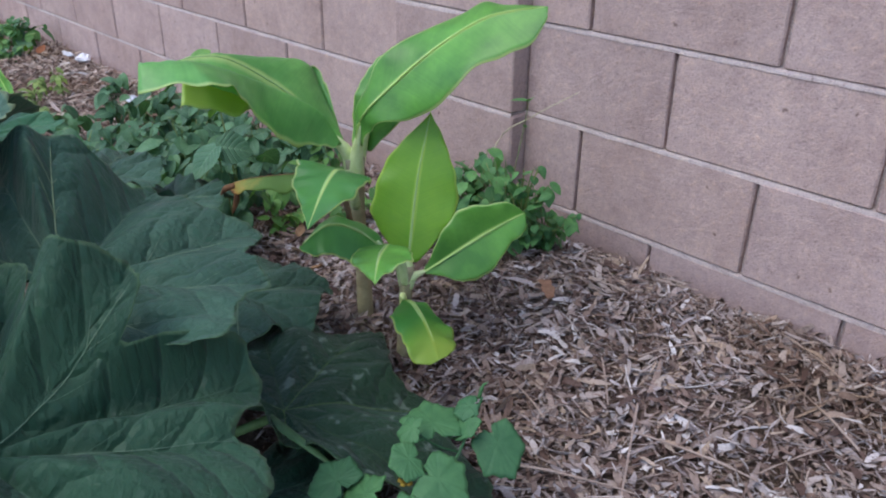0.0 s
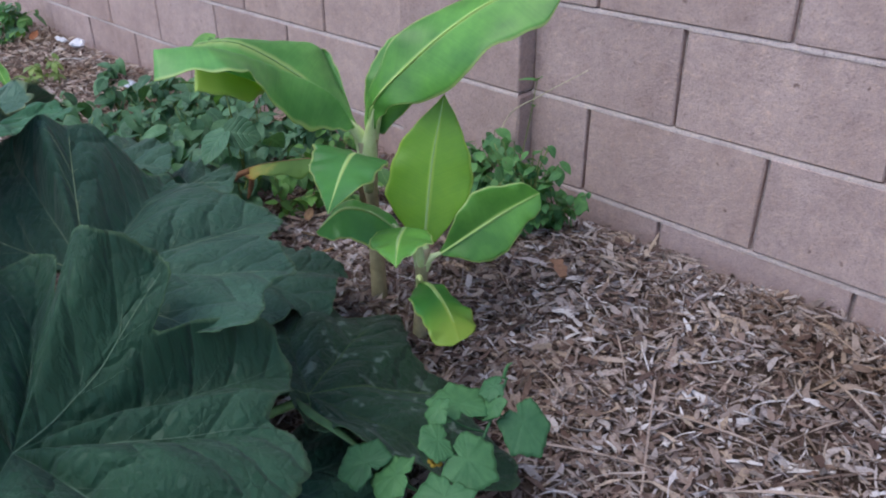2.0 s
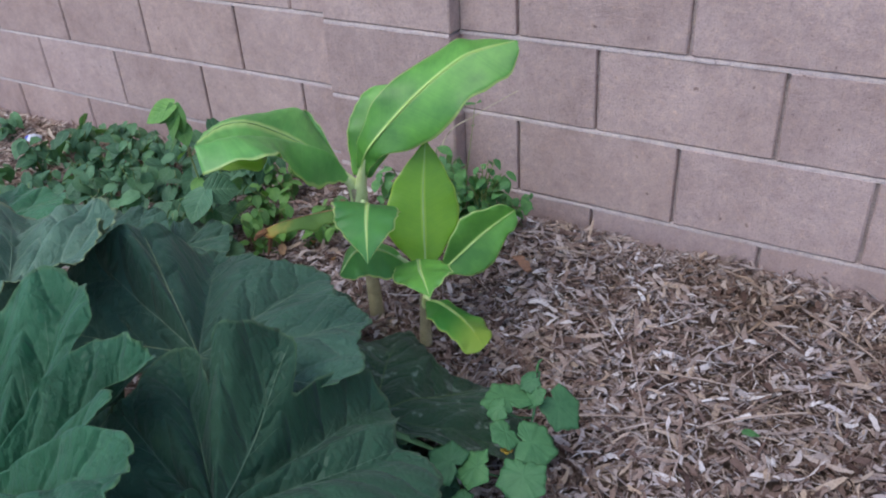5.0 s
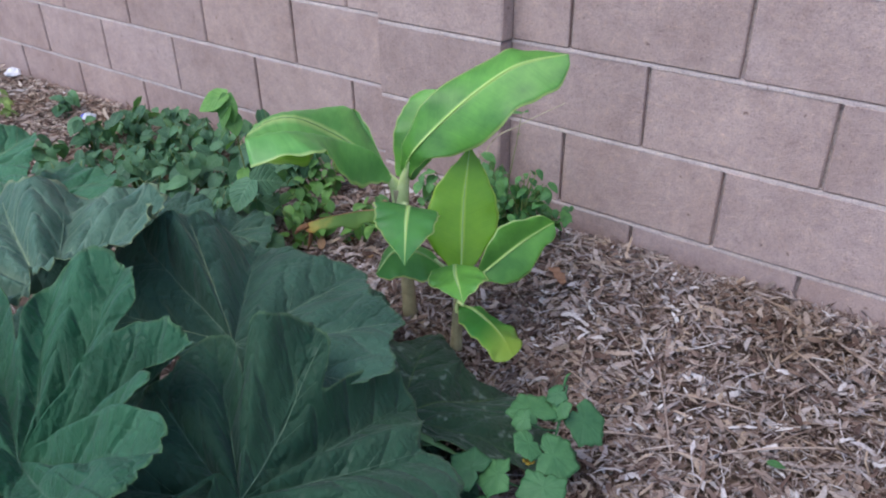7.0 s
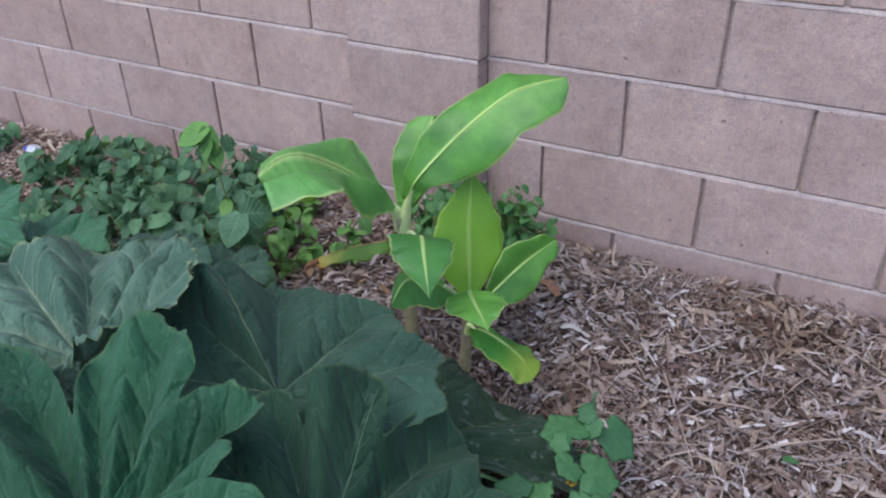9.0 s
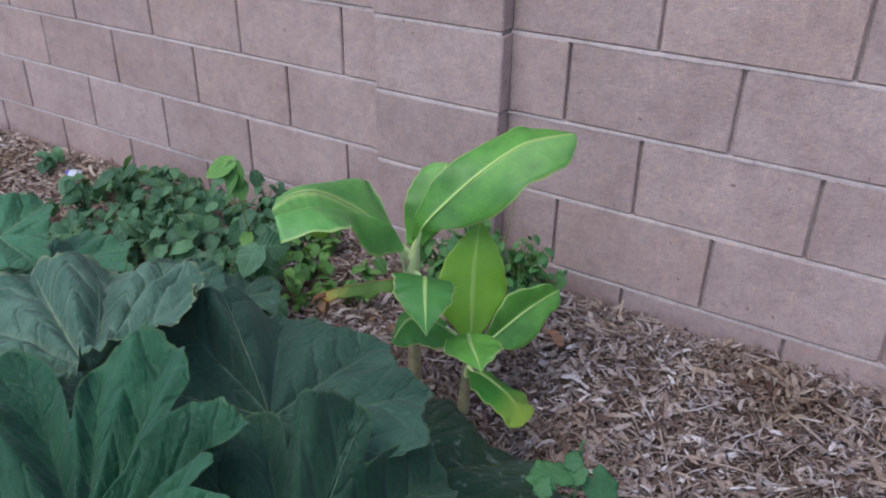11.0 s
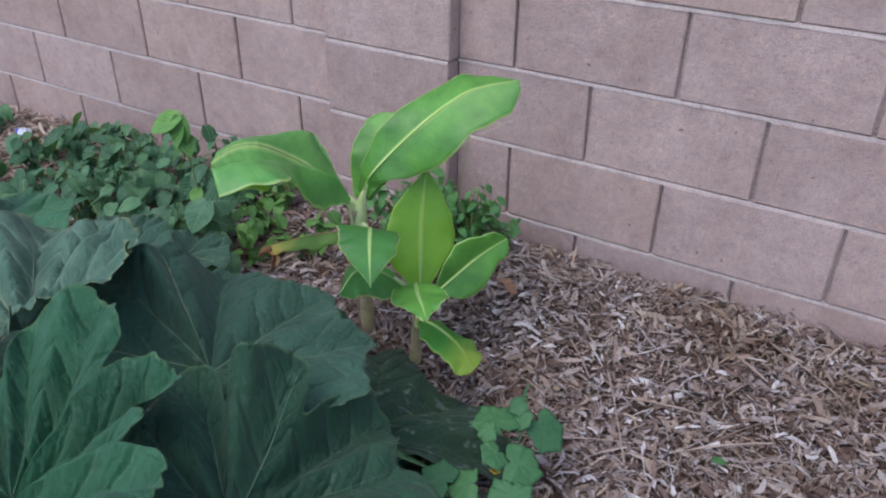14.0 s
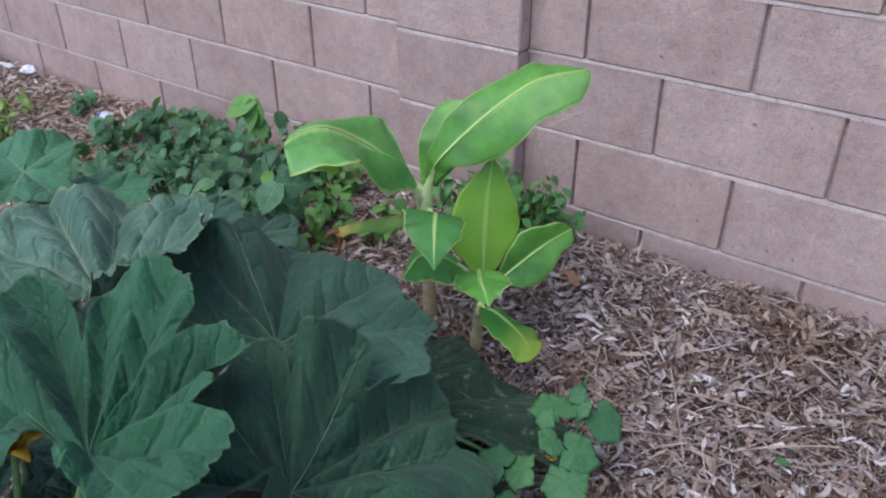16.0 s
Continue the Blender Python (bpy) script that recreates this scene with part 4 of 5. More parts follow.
    for v in veins if vein_r else ():
        reach = rim(v % 360)
        bend = rng.uniform(-5, 5)
        path = []
        for q in np.linspace(0.0, 0.93, 22):
            a = v + bend * q * q
            rr = min(reach * q, 0.96 * rim(a % 360))
            path.append(place(a, rr, rr / rim(a % 360), 0.0002))
        pieces = [tube(path, [vein_r, vein_r * 0.75, vein_r * 0.3], 6, 0.7)]
        for s0 in (0.36, 0.62):
            for side in (-1, 1):
                turn, grow = side * rng.uniform(7, 13), rng.uniform(0.16, 0.26)
                s1 = s0 + rng.uniform(-0.05, 0.05)
                path = []
                for q in np.linspace(0, 1, 6):
                    a, rr = v + bend * s1 * s1 + turn * q, reach * (s1 + grow * q)
                    s = rr / max(0.02, rim(a % 360))
                    if s < 0.97:
                        path.append(place(a, rr, s, 0.0002))
                if len(path) > 2:
                    pieces.append(tube(path, [vein_r * 0.36, vein_r * 0.12], 5, 0.5))
        part("vein", mesh_from("vein", *join(pieces), vein_mat or M_SQVEIN, True), leaf)
    return leaf


SQUASH = [(0, 1.0), (26, 0.88), (52, 0.97), (78, 0.84), (104, 0.92), (128, 0.80), (150, 0.84), (172, 0.40), (180, 0.10),
          (-26, 0.88), (-52, 0.97), (-78, 0.84), (-104, 0.92), (-128, 0.80), (-150, 0.84), (-172, 0.40)]


def standard(heading, radius, shape, rise=0.0):
    return [(heading + a, radius * r, rise * r) for a, r in shape]


def build_squash():
    root = Vector((-1.02, -0.16, 0.0))
    plant = thing("squash_plant", root, "sprawling squash plant with large dark blue-green leaves on mulch", "squash plant")
    plant.matrix_world = Matrix.Translation(root)

    def stalk(c, r=0.008):
        c = np.array(c) - np.array(root)
        foot = np.array([0.25 * c[0] + 0.02, 0.2 * c[1], 0.01])
        mid = np.array([c[0] * 0.72, c[1] * 0.72, max(0.03, c[2] * 0.62)])
        part("petiole", mesh_from("petiole", *tube(spline([foot, mid, c - np.array([0, 0, 0.004])], 14), [r * 1.25, r, r * 0.8], 10), M_SQSTEM, True), plant)

    FAN = (0, 52, -52, 104, -104, 150, -150)

    def leaf(c, lobes, mat, veins, label="", **kw):
        palmate(plant, Vector(c) - root, lobes, mat, veins, label=label, **kw)
        stalk(c)

    def plain(c, heading, radius, mat, label="", rise=0.0, **kw):
        leaf(c, standard(heading, radius, SQUASH, rise), mat, [heading + a for a in FAN], label, **kw)

    # the broad level leaf
    leaf((-0.876, 0.278, 0.352), [(0, 0.166, -0.014), (5, 0.184, -0.012), (10, 0.200, -0.009), (15, 0.216, -0.004), (20, 0.236, 0.0), (24, 0.238, 0.0), (31, 0.233, 0.0), (40, 0.236, 0.0), (48, 0.244, 0.0), (55, 0.236, 0.0), (62, 0.237, -0.002), (66, 0.222, -0.003), (70, 0.225, -0.004), (81, 0.25, -0.008),
          (86, 0.268, -0.01), (91, 0.262, -0.005), (99, 0.241, 0.005), (107, 0.226, 0.007), (112, 0.236, 0.009), (117, 0.246, 0.01), (124, 0.25, 0.015), (130, 0.262, 0.024), (133, 0.224, 0.04), (139, 0.206, 0.085), (146, 0.199, 0.116), (154, 0.176, 0.13),
          (164, 0.150, 0.150), (180, 0.21, 0.11), (200, 0.23, 0.05), (222, 0.17, 0.01), (240, 0.08, 0.0), (270, 0.025, 0.0), (310, 0.07, -0.02), (340, 0.11, -0.02)],
         M_SQ, (10, 46, 88, 129, 156, 180, 205, 330), seed=1, pucker=0.020, wave=0.004, relief=0.0022, crumple=0.008, cup=0.009, lean=0.78, nr=44, na=300, vein_mat=M_SQPALEVEIN, vein_r=0.0008)
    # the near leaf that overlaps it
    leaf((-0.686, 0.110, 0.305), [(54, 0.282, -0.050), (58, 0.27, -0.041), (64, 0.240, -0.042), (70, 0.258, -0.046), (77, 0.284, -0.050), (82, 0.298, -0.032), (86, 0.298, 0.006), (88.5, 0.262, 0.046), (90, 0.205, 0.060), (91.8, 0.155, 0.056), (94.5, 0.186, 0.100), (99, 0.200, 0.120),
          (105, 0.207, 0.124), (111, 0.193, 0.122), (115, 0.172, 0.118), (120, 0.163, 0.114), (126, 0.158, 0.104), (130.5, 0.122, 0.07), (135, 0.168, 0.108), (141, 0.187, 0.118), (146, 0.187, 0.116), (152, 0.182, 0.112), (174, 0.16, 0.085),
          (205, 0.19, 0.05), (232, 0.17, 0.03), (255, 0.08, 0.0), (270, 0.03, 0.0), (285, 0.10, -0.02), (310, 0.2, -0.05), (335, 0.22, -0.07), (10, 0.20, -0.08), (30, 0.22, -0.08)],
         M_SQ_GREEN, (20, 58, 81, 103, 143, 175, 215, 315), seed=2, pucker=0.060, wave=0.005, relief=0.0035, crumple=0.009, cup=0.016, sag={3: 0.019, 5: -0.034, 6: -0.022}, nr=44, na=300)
    # fresh upright leaf
    leaf((-0.864, -0.044, 0.395), [(182, 0.21, 0.06), (169, 0.24, 0.08), (164, 0.268, 0.086), (159, 0.284, 0.092), (153, 0.262, 0.09), (147, 0.205, 0.082), (142.5, 0.128, 0.066), (138.5, 0.160, 0.094), (134, 0.199, 0.108), 
          (120, 0.217, 0.118), (112, 0.23, 0.123), (102, 0.221, 0.122), (96, 0.205, 0.115), (91, 0.187, 0.09), (87.5, 0.142, 0.074), (84.5, 0.170, 0.083), (72, 0.207, 0.092), (65, 0.213, 0.089), (61, 0.196, 0.08), (58, 0.165, 0.072), (55.5, 0.148, 0.068),
          (47, 0.166, 0.081), (34, 0.126, 0.052), (30, 0.160, 0.062), (27, 0.193, 0.07), (22, 0.208, 0.075), (5, 0.197, 0.058), (-8, 0.19, 0.035), (-25, 0.14, 0.0), (-42, 0.06, 0.0), (-148, 0.03, 0.0), (-162, 0.08, 0.03)],
         M_SQ_FRESH, (195, 155, 131, 107, 66, 46, 18, -10), "fresher green leaf with deep waves", seed=3, pucker=0.062, wave=0.005, relief=0.007, crumple=0.016, cup=0.014, teeth=0.02, tooth_count=70, nr=44, na=320)
    # pale dusty leaf
    leaf((-1.053, 0.122, 0.462), [(177, 0.29, 0.035), (168, 0.262, 0.03), (160, 0.275, 0.03), (153, 0.245, 0.032), (146, 0.262, 0.033), (135, 0.258, 0.023), (119, 0.235, 0.03), (112, 0.27, 0.02), (98, 0.225, 0.050), (93, 0.19, 0.053), (80, 0.188, 0.070), (70, 0.165, 0.082), (58, 0.155, 0.086),
          (43, 0.136, 0.074), (29, 0.108, 0.062), (14, 0.084, 0.046), (2, 0.062, 0.03), (-50, 0.02, 0.0), (-100, 0.05, -0.02), (-136, 0.14, -0.03), (-160, 0.22, 0.0)],
         M_SQ_PALE, (188, 163, 136, 112, 66, 215), "pale dusty grey-green leaf", seed=4, pucker=0.048, wave=0.007, relief=0.007, crumple=0.018, cup=0.014, teeth=0.035, tooth_count=64, vein_mat=M_SQPALEVEIN, vein_r=0.0013, nr=44, na=300)
    # leaves further along the vine
    leaf((-1.611, 0.316, 0.425), [(174, 0.13, 0.02), (135, 0.115, 0.02), (109, 0.141, 0.02), (86, 0.112, 0.01), (54, 0.085, 0.0), (20, 0.11, -0.02), (-2, 0.147, -0.02), (-28, 0.138, -0.01), (-55, 0.11, 0.0), (-90, 0.05, 0.0), (-130, 0.12, 0.0), (-165, 0.14, 0.0)],
         M_SQ_LIGHT, (174, 109, 50, -5, -45), "light green leaf", seed=5, pucker=0.026, wave=0.004, vein_mat=M_SQPALEVEIN)
    plain((-1.56, 0.40, 0.345), 20, 0.14, M_SQ_LIGHT, seed=6, pucker=0.02)
    plain((-1.46, 0.56, 0.25), 30, 0.13, M_SQ, seed=7, pucker=0.02, relief=0.002)
    plain((-1.36, 0.66, 0.20), 60, 0.11, M_SQ, seed=12, pucker=0.014, relief=0.002)
    plain((-1.06, -0.13, 0.37), 150, 0.14, M_SQ_FRESH, seed=9, pucker=0.03, rise=0.02)
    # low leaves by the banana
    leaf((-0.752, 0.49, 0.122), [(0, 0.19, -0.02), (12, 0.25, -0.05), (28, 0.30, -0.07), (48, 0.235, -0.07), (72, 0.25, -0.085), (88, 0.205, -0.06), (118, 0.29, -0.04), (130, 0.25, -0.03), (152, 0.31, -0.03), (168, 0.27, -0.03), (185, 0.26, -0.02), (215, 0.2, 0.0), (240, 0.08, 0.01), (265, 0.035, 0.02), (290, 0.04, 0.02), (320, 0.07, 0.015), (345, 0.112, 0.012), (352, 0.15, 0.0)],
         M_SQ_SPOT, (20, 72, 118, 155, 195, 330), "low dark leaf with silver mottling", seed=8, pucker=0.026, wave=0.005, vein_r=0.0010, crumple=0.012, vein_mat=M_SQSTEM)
    curl = [(-0.742, 0.462, 0.136), (-0.700, 0.455, 0.142), (-0.655, 0.460, 0.138), (-0.605, 0.470, 0.124)]
    part("curled_edge", mesh_from("curled_edge", *tube(spline([tuple(Vector(p) - root) for p in curl], 16), [0.003, 0.0075, 0.0065, 0.002], 10, 0.3), M_SQ_ROLL, True), plant, "light green curled leaf edge")
    plain((-1.05, 0.60, 0.14), 70, 0.16, M_SQ, seed=10, pucker=0.02, rise=-0.02)
    plain((-0.70, 0.39, 0.058), -30, 0.17, M_SQ_GREEN, seed=18, pucker=0.015, rise=-0.01)
    # low leaves added at the crown to fill and darken its gaps
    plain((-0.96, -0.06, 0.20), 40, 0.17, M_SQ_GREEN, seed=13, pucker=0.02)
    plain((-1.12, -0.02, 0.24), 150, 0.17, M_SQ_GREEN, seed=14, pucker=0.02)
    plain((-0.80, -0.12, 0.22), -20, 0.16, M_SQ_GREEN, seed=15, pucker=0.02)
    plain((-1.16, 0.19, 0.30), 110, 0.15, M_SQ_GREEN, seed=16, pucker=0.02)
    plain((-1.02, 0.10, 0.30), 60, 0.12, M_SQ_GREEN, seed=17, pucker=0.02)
    # withered flower by the crown
    pieces = []
    rng = random.Random(4)
    for k in range(6):
        a = k * 1.05
        d = np.array([math.cos(a), math.sin(a), 0.3])
        c0 = np.array([-1.02, -0.07, 0.33]) - np.array(root)
        pieces.append(tube([c0, c0 + d * 0.025 + np.array([0, 0, 0.012]), c0 + d * 0.05 + np.array([rng.uniform(-0.01, 0.01), 0, -0.006])], [0.004, 0.011, 0.002], 8, 0.35))
    part("flower", mesh_from("flower", *join(pieces), M_FLOWER, True), plant, "withered orange-yellow flower")
    stalk((-1.02, -0.07, 0.33), 0.006)


build_squash()

# ---- small plants ----


def ovate(name, length, width, mat, fold=0.12, droop=0.15, notch=0.1, n=7):
    """One small heart-shaped leaf along +y, hung at its base."""
    verts, faces, uvs = [], [], []
    for i in range(n + 1):
        t = i / n
        w = width * 0.5 * (math.sin(math.pi * min(1, t * 0.92 + 0.08)) ** 0.75) * (1.15 - 0.45 * t)
        y = length * t - (notch * length * 0.5 if i == 0 else 0)
        z = -droop * length * t * t
        if i == n:
            w = 0.0006
        lift = fold * w
        uvs += [(u, t) for u in (-1, -0.5, 0, 0.5, 1)]
        verts += [(-w, y, z + lift), (-w * 0.5, y, z + lift * 0.65), (0, length * t, z), (w * 0.5, y, z + lift * 0.65), (w, y, z + lift)]
    for i in range(n):
        for k in range(4):
            a = i * 5 + k
            faces.append((a, a + 1, a + 6, a + 5))
    return mesh_from(name, verts, faces, mat, True, uvs)


BEAN_MESHES = [ovate("bean_leaf", 0.052, 0.042, M_BEAN, 0.15, 0.3), ovate("bean_leaf", 0.044, 0.034, M_BEAN, 0.3, 0.5),
               ovate("bean_leaf", 0.058, 0.040, M_BEAN, 0.05, 0.15), ovate("bean_leaf", 0.036, 0.03, M_BEAN, 0.2, 0.6)]
LIGHT_MESHES = [ovate("bean_leaf", 0.042, 0.034, M_BEANL, 0.2, 0.3), ovate("bean_leaf", 0.034, 0.026, M_BEANL, 0.1, 0.2)]
IVY_MESHES = [ovate("weed_leaf", 0.034, 0.027, M_IVY, 0.1, 0.25), ovate("weed_leaf", 0.026, 0.02, M_IVY, 0.25, 0.4), ovate("weed_leaf", 0.042, 0.032, M_IVY, 0.1, 0.2)]
LEAFY_MESHES = [ovate("weed_leaf", 0.044, 0.036, M_BEANL, 0.1, 0.25), ovate("weed_leaf", 0.034, 0.024, M_IVY, 0.25, 0.4), ovate("weed_leaf", 0.05, 0.038, M_BEAN, 0.1, 0.2)]
LIME_MESHES = [ovate("weed_leaf", 0.04, 0.026, M_LIME, 0.2, 0.4), ovate("weed_leaf", 0.03, 0.02, M_LIME, 0.1, 0.3)]


def herb(name, x, y, height, spread, shoots, leaves, meshes, stem_mat, label, category, group, seed, scale=1.0, low=0.25):
    """A low leafy plant: thin stems from one root, a leaf at each node."""
    rng = random.Random(seed)
    z = float(ground_z(x, y))
    plant = thing(name, (x, y, z), label, category, group)
    for s in range(shoots):
        a = rng.uniform(0, 6.28)
        reach = spread * math.sqrt(rng.uniform(0.05, 1))
        h = height * rng.uniform(0.55, 1.0) * (1.08 - 0.35 * reach / max(spread, 1e-6))
        tip = np.array([math.cos(a) * reach, math.sin(a) * reach, h])
        mid = tip * np.array([0.4, 0.4, 0.65])
        path = spline([(0, 0, -0.02), mid, tip], 8)
        part("stem", mesh_from("stem", *tube(path, [0.0024, 0.0018, 0.0011], 5), stem_mat, True), plant)
        for k in range(leaves):
            t = low + (1 - low) * (k + 0.8) / leaves
            p = path[min(7, int(t * 7))] if k < leaves - 1 else path[7]
            leaf = part("leaf", rng.choice(meshes), plant)
            q = scale * rng.uniform(0.6, 1.3)
            off = np.array([rng.uniform(-0.012, 0.012), rng.uniform(-0.012, 0.012), rng.uniform(-0.006, 0.008)])
            leaf.location = p + off
            leaf.rotation_euler = (radians(rng.gauss(-24, 20)), radians(rng.gauss(0, 16)), rng.gauss(-2.4, 1.3))
            leaf.scale = (q, q, q)
    return plant


def sprig(name, foot, path, r, leaves, mat, label, category, group):
    """One thin shoot with leaves placed one by one: (how far up, length, width, heading, pitch, roll)."""
    base = Vector((*foot, float(ground_z(*foot))))
    plant = thing(name, base, label, category, group)
    way = spline([(0, 0, -0.02)] + [tuple(Vector(p) - base) for p in path], 16)
    part("stem", mesh_from("stem", *tube(way, [r, r * 0.8, r * 0.5], 6), M_BSTEM, True), plant)
    for up, ln, wd, heading, pitch, roll in leaves:
        ob = part("leaf", ovate("leaf", ln, wd, mat, 0.10, 0.22, n=9), plant)
        ob.location = way[min(15, int(up * 15))]
        ob.rotation_euler = (radians(pitch), radians(roll), radians(heading - 90))


def build_small_plants():
    rng = random.Random(11)
    lab = "low bean seedling with dark green oval leaves in mulch"
    spots = []
    for i in range(4000):
        x, y = rng.uniform(-2.55, -1.12), rng.uniform(0.5, 1.30)
        lo = 0.66 + 0.10 * (-1.3 - x) if x < -1.3 else 0.70
        hi = 1.30 - max(0, (x + 1.75)) * 0.55
        bare = x > -1.40 and y < 1.02
        if lo < y < hi and not bare and all((x - a) ** 2 + (y - b) ** 2 > 0.104 ** 2 for a, b in spots):
            spots.append((x, y))
    for i, (x, y) in enumerate(spots):
        light = x > -1.60 and y > 0.92
        tall = rng.uniform(0.10, 0.2) + 0.05 * (x > -1.75)
        herb("bean_seedling", x, y, 0.13 if light else tall, 0.08, 7, 4, LIGHT_MESHES if light else BEAN_MESHES, M_BSTEM,
             "low bean seedling with light green leaves in mulch" if light else lab, "bean plant", "seedlings by the wall", 100 + i, 0.95 if light else (1.22 if x > -1.8 else 1.0))
    sprig("bean_seedling", (-1.545, 0.90), [(-1.548, 0.89, 0.16), (-1.55, 0.875, 0.30), (-1.552, 0.867, 0.415)], 0.0028,
          [(1.0, 0.085, 0.058, 235, -26, -36), (1.0, 0.085, 0.054, 300, -66, 0), (0.99, 0.068, 0.048, 212, -10, -30), (0.97, 0.062, 0.046, 265, -46, 10), (0.95, 0.055, 0.042, 150, -16, 8), (0.93, 0.06, 0.045, 330, -40, 0),
           (0.8, 0.06, 0.045, 235, -40, 0), (0.68, 0.05, 0.036, 190, -30, 0), (0.5, 0.05, 0.036, 300, -25, 0)], M_BEANL,
          "taller bean shoot with light green drooping leaves", "bean plant", "seedlings by the wall")
    sprig("bean_seedling", (-1.40, 0.80), [(-1.402, 0.795, 0.12), (-1.404, 0.785, 0.21), (-1.404, 0.780, 0.268)], 0.0026,
          [(1.0, 0.080, 0.090, 268, -34, 0), (1.0, 0.074, 0.080, 47, -10, 42), (0.9, 0.05, 0.04, 150, -20, 0), (0.7, 0.05, 0.038, 320, -30, 0)], M_BEAN,
          "bean seedling with two broad heart-shaped leaves", "bean plant", "seedlings by the wall")
    for i, (x, y, h) in enumerate(((-1.12, 1.27, 0.27), (-1.02, 1.25, 0.29), (-0.96, 1.23, 0.25), (-1.20, 1.25, 0.24), (-1.14, 1.16, 0.22), (-1.04, 1.17, 0.19), (-0.93, 1.28, 0.15))):
        herb("weed", x, y, h * 0.92, 0.075, 13, 7, IVY_MESHES, M_BSTEM, "small leafy green weed at the foot of the pilaster", "weed", "weeds at the pilaster", 300 + i, 0.85, 0.2)
    sprig("weed", (-1.04, 1.27), [(-1.03, 1.275, 0.14), (-1.012, 1.28, 0.26), (-1.0, 1.285, 0.352)], 0.0012,
          [(1.0, 0.040, 0.020, 215, 10, 0), (1.0, 0.042, 0.022, 330, 38, 20), (0.8, 0.02, 0.012, 120, -20, 0)], M_IVY, "thin weed shoot with two leaves at its tip", "weed", "weeds at the pilaster")
    for i, (x, y, h) in enumerate(((-3.08, 1.06, 0.12), (-3.16, 1.03, 0.09), (-3.0, 0.93, 0.09), (-2.88, 0.91, 0.07), (-2.94, 0.86, 0.10))):
        herb("weed", x, y, h, 0.07, 4, 4, LIME_MESHES, M_BSTEM, "small yellow-green weed in mulch", "weed", "yellow weeds", 330 + i)
    for i, (x, y, h) in enumerate(((-3.95, 1.20, 0.15), (-4.08, 1.14, 0.17), (-4.1, 1.27, 0.13), (-3.82, 1.10, 0.08))):
        herb("weed", x, y, h, 0.12, 9, 5, LEAFY_MESHES, M_BSTEM, "leafy green weed against the wall foot", "weed", "far weeds", 340 + i, 1.15)
    herb("weed", -2.95, 1.2, 0.08, 0.06, 5, 4, BEAN_MESHES, M_BSTEM, "low dark green weed in mulch", "weed", "far weeds", 351)
    # one broad blade rising from the mulch
    root = Vector((-2.90, 0.84, float(ground_z(-2.90, 0.84))))
    blade = thing("grass_blade", root, "broad bright green strap leaf arching over the mulch", "grass")
    strap_leaf(blade, "leaf", [((0, 0, -0.01), (-0.012, -0.004, 0), (0.012, 0.004, 0)), ((-0.03, -0.005, 0.07), (-0.034, -0.010, 0.01), (0.034, 0.010, -0.006)),
                               ((-0.09, -0.01, 0.14), (-0.040, -0.010, -0.012), (0.040, 0.010, 0.010)), ((-0.18, -0.02, 0.22), (-0.014, -0.006, -0.012), (0.014, 0.006, 0.012))], M_BAN, "", seed=31, tip=0.6, rib=0.002, n=20, m=3)
    # dry stalk leaning on the pilaster
    v, f = tube(spline([(-1.16, 1.30, 0.02), (-1.12, 1.325, 0.22), (-1.03, 1.335, 0.30), (-0.915, 1.34, 0.378)], 16), [0.0022, 0.0016, 0.001], 6)
    tagged(new("dry_stalk", mesh_from("dry_stalk", v, f, M_DRY, True)), "thin pale dry stalk leaning by the pilaster", "stalk")


build_small_plants()

# a five-cornered leaf: near-straight sides between pointed corners, a shallow notch at the stalk
VINE = [(0, 1.12), (64, 1.08), (126, 1.02), (166, 0.62), (180, 0.36), (-166, 0.62), (-126, 1.02), (-64, 1.08)]


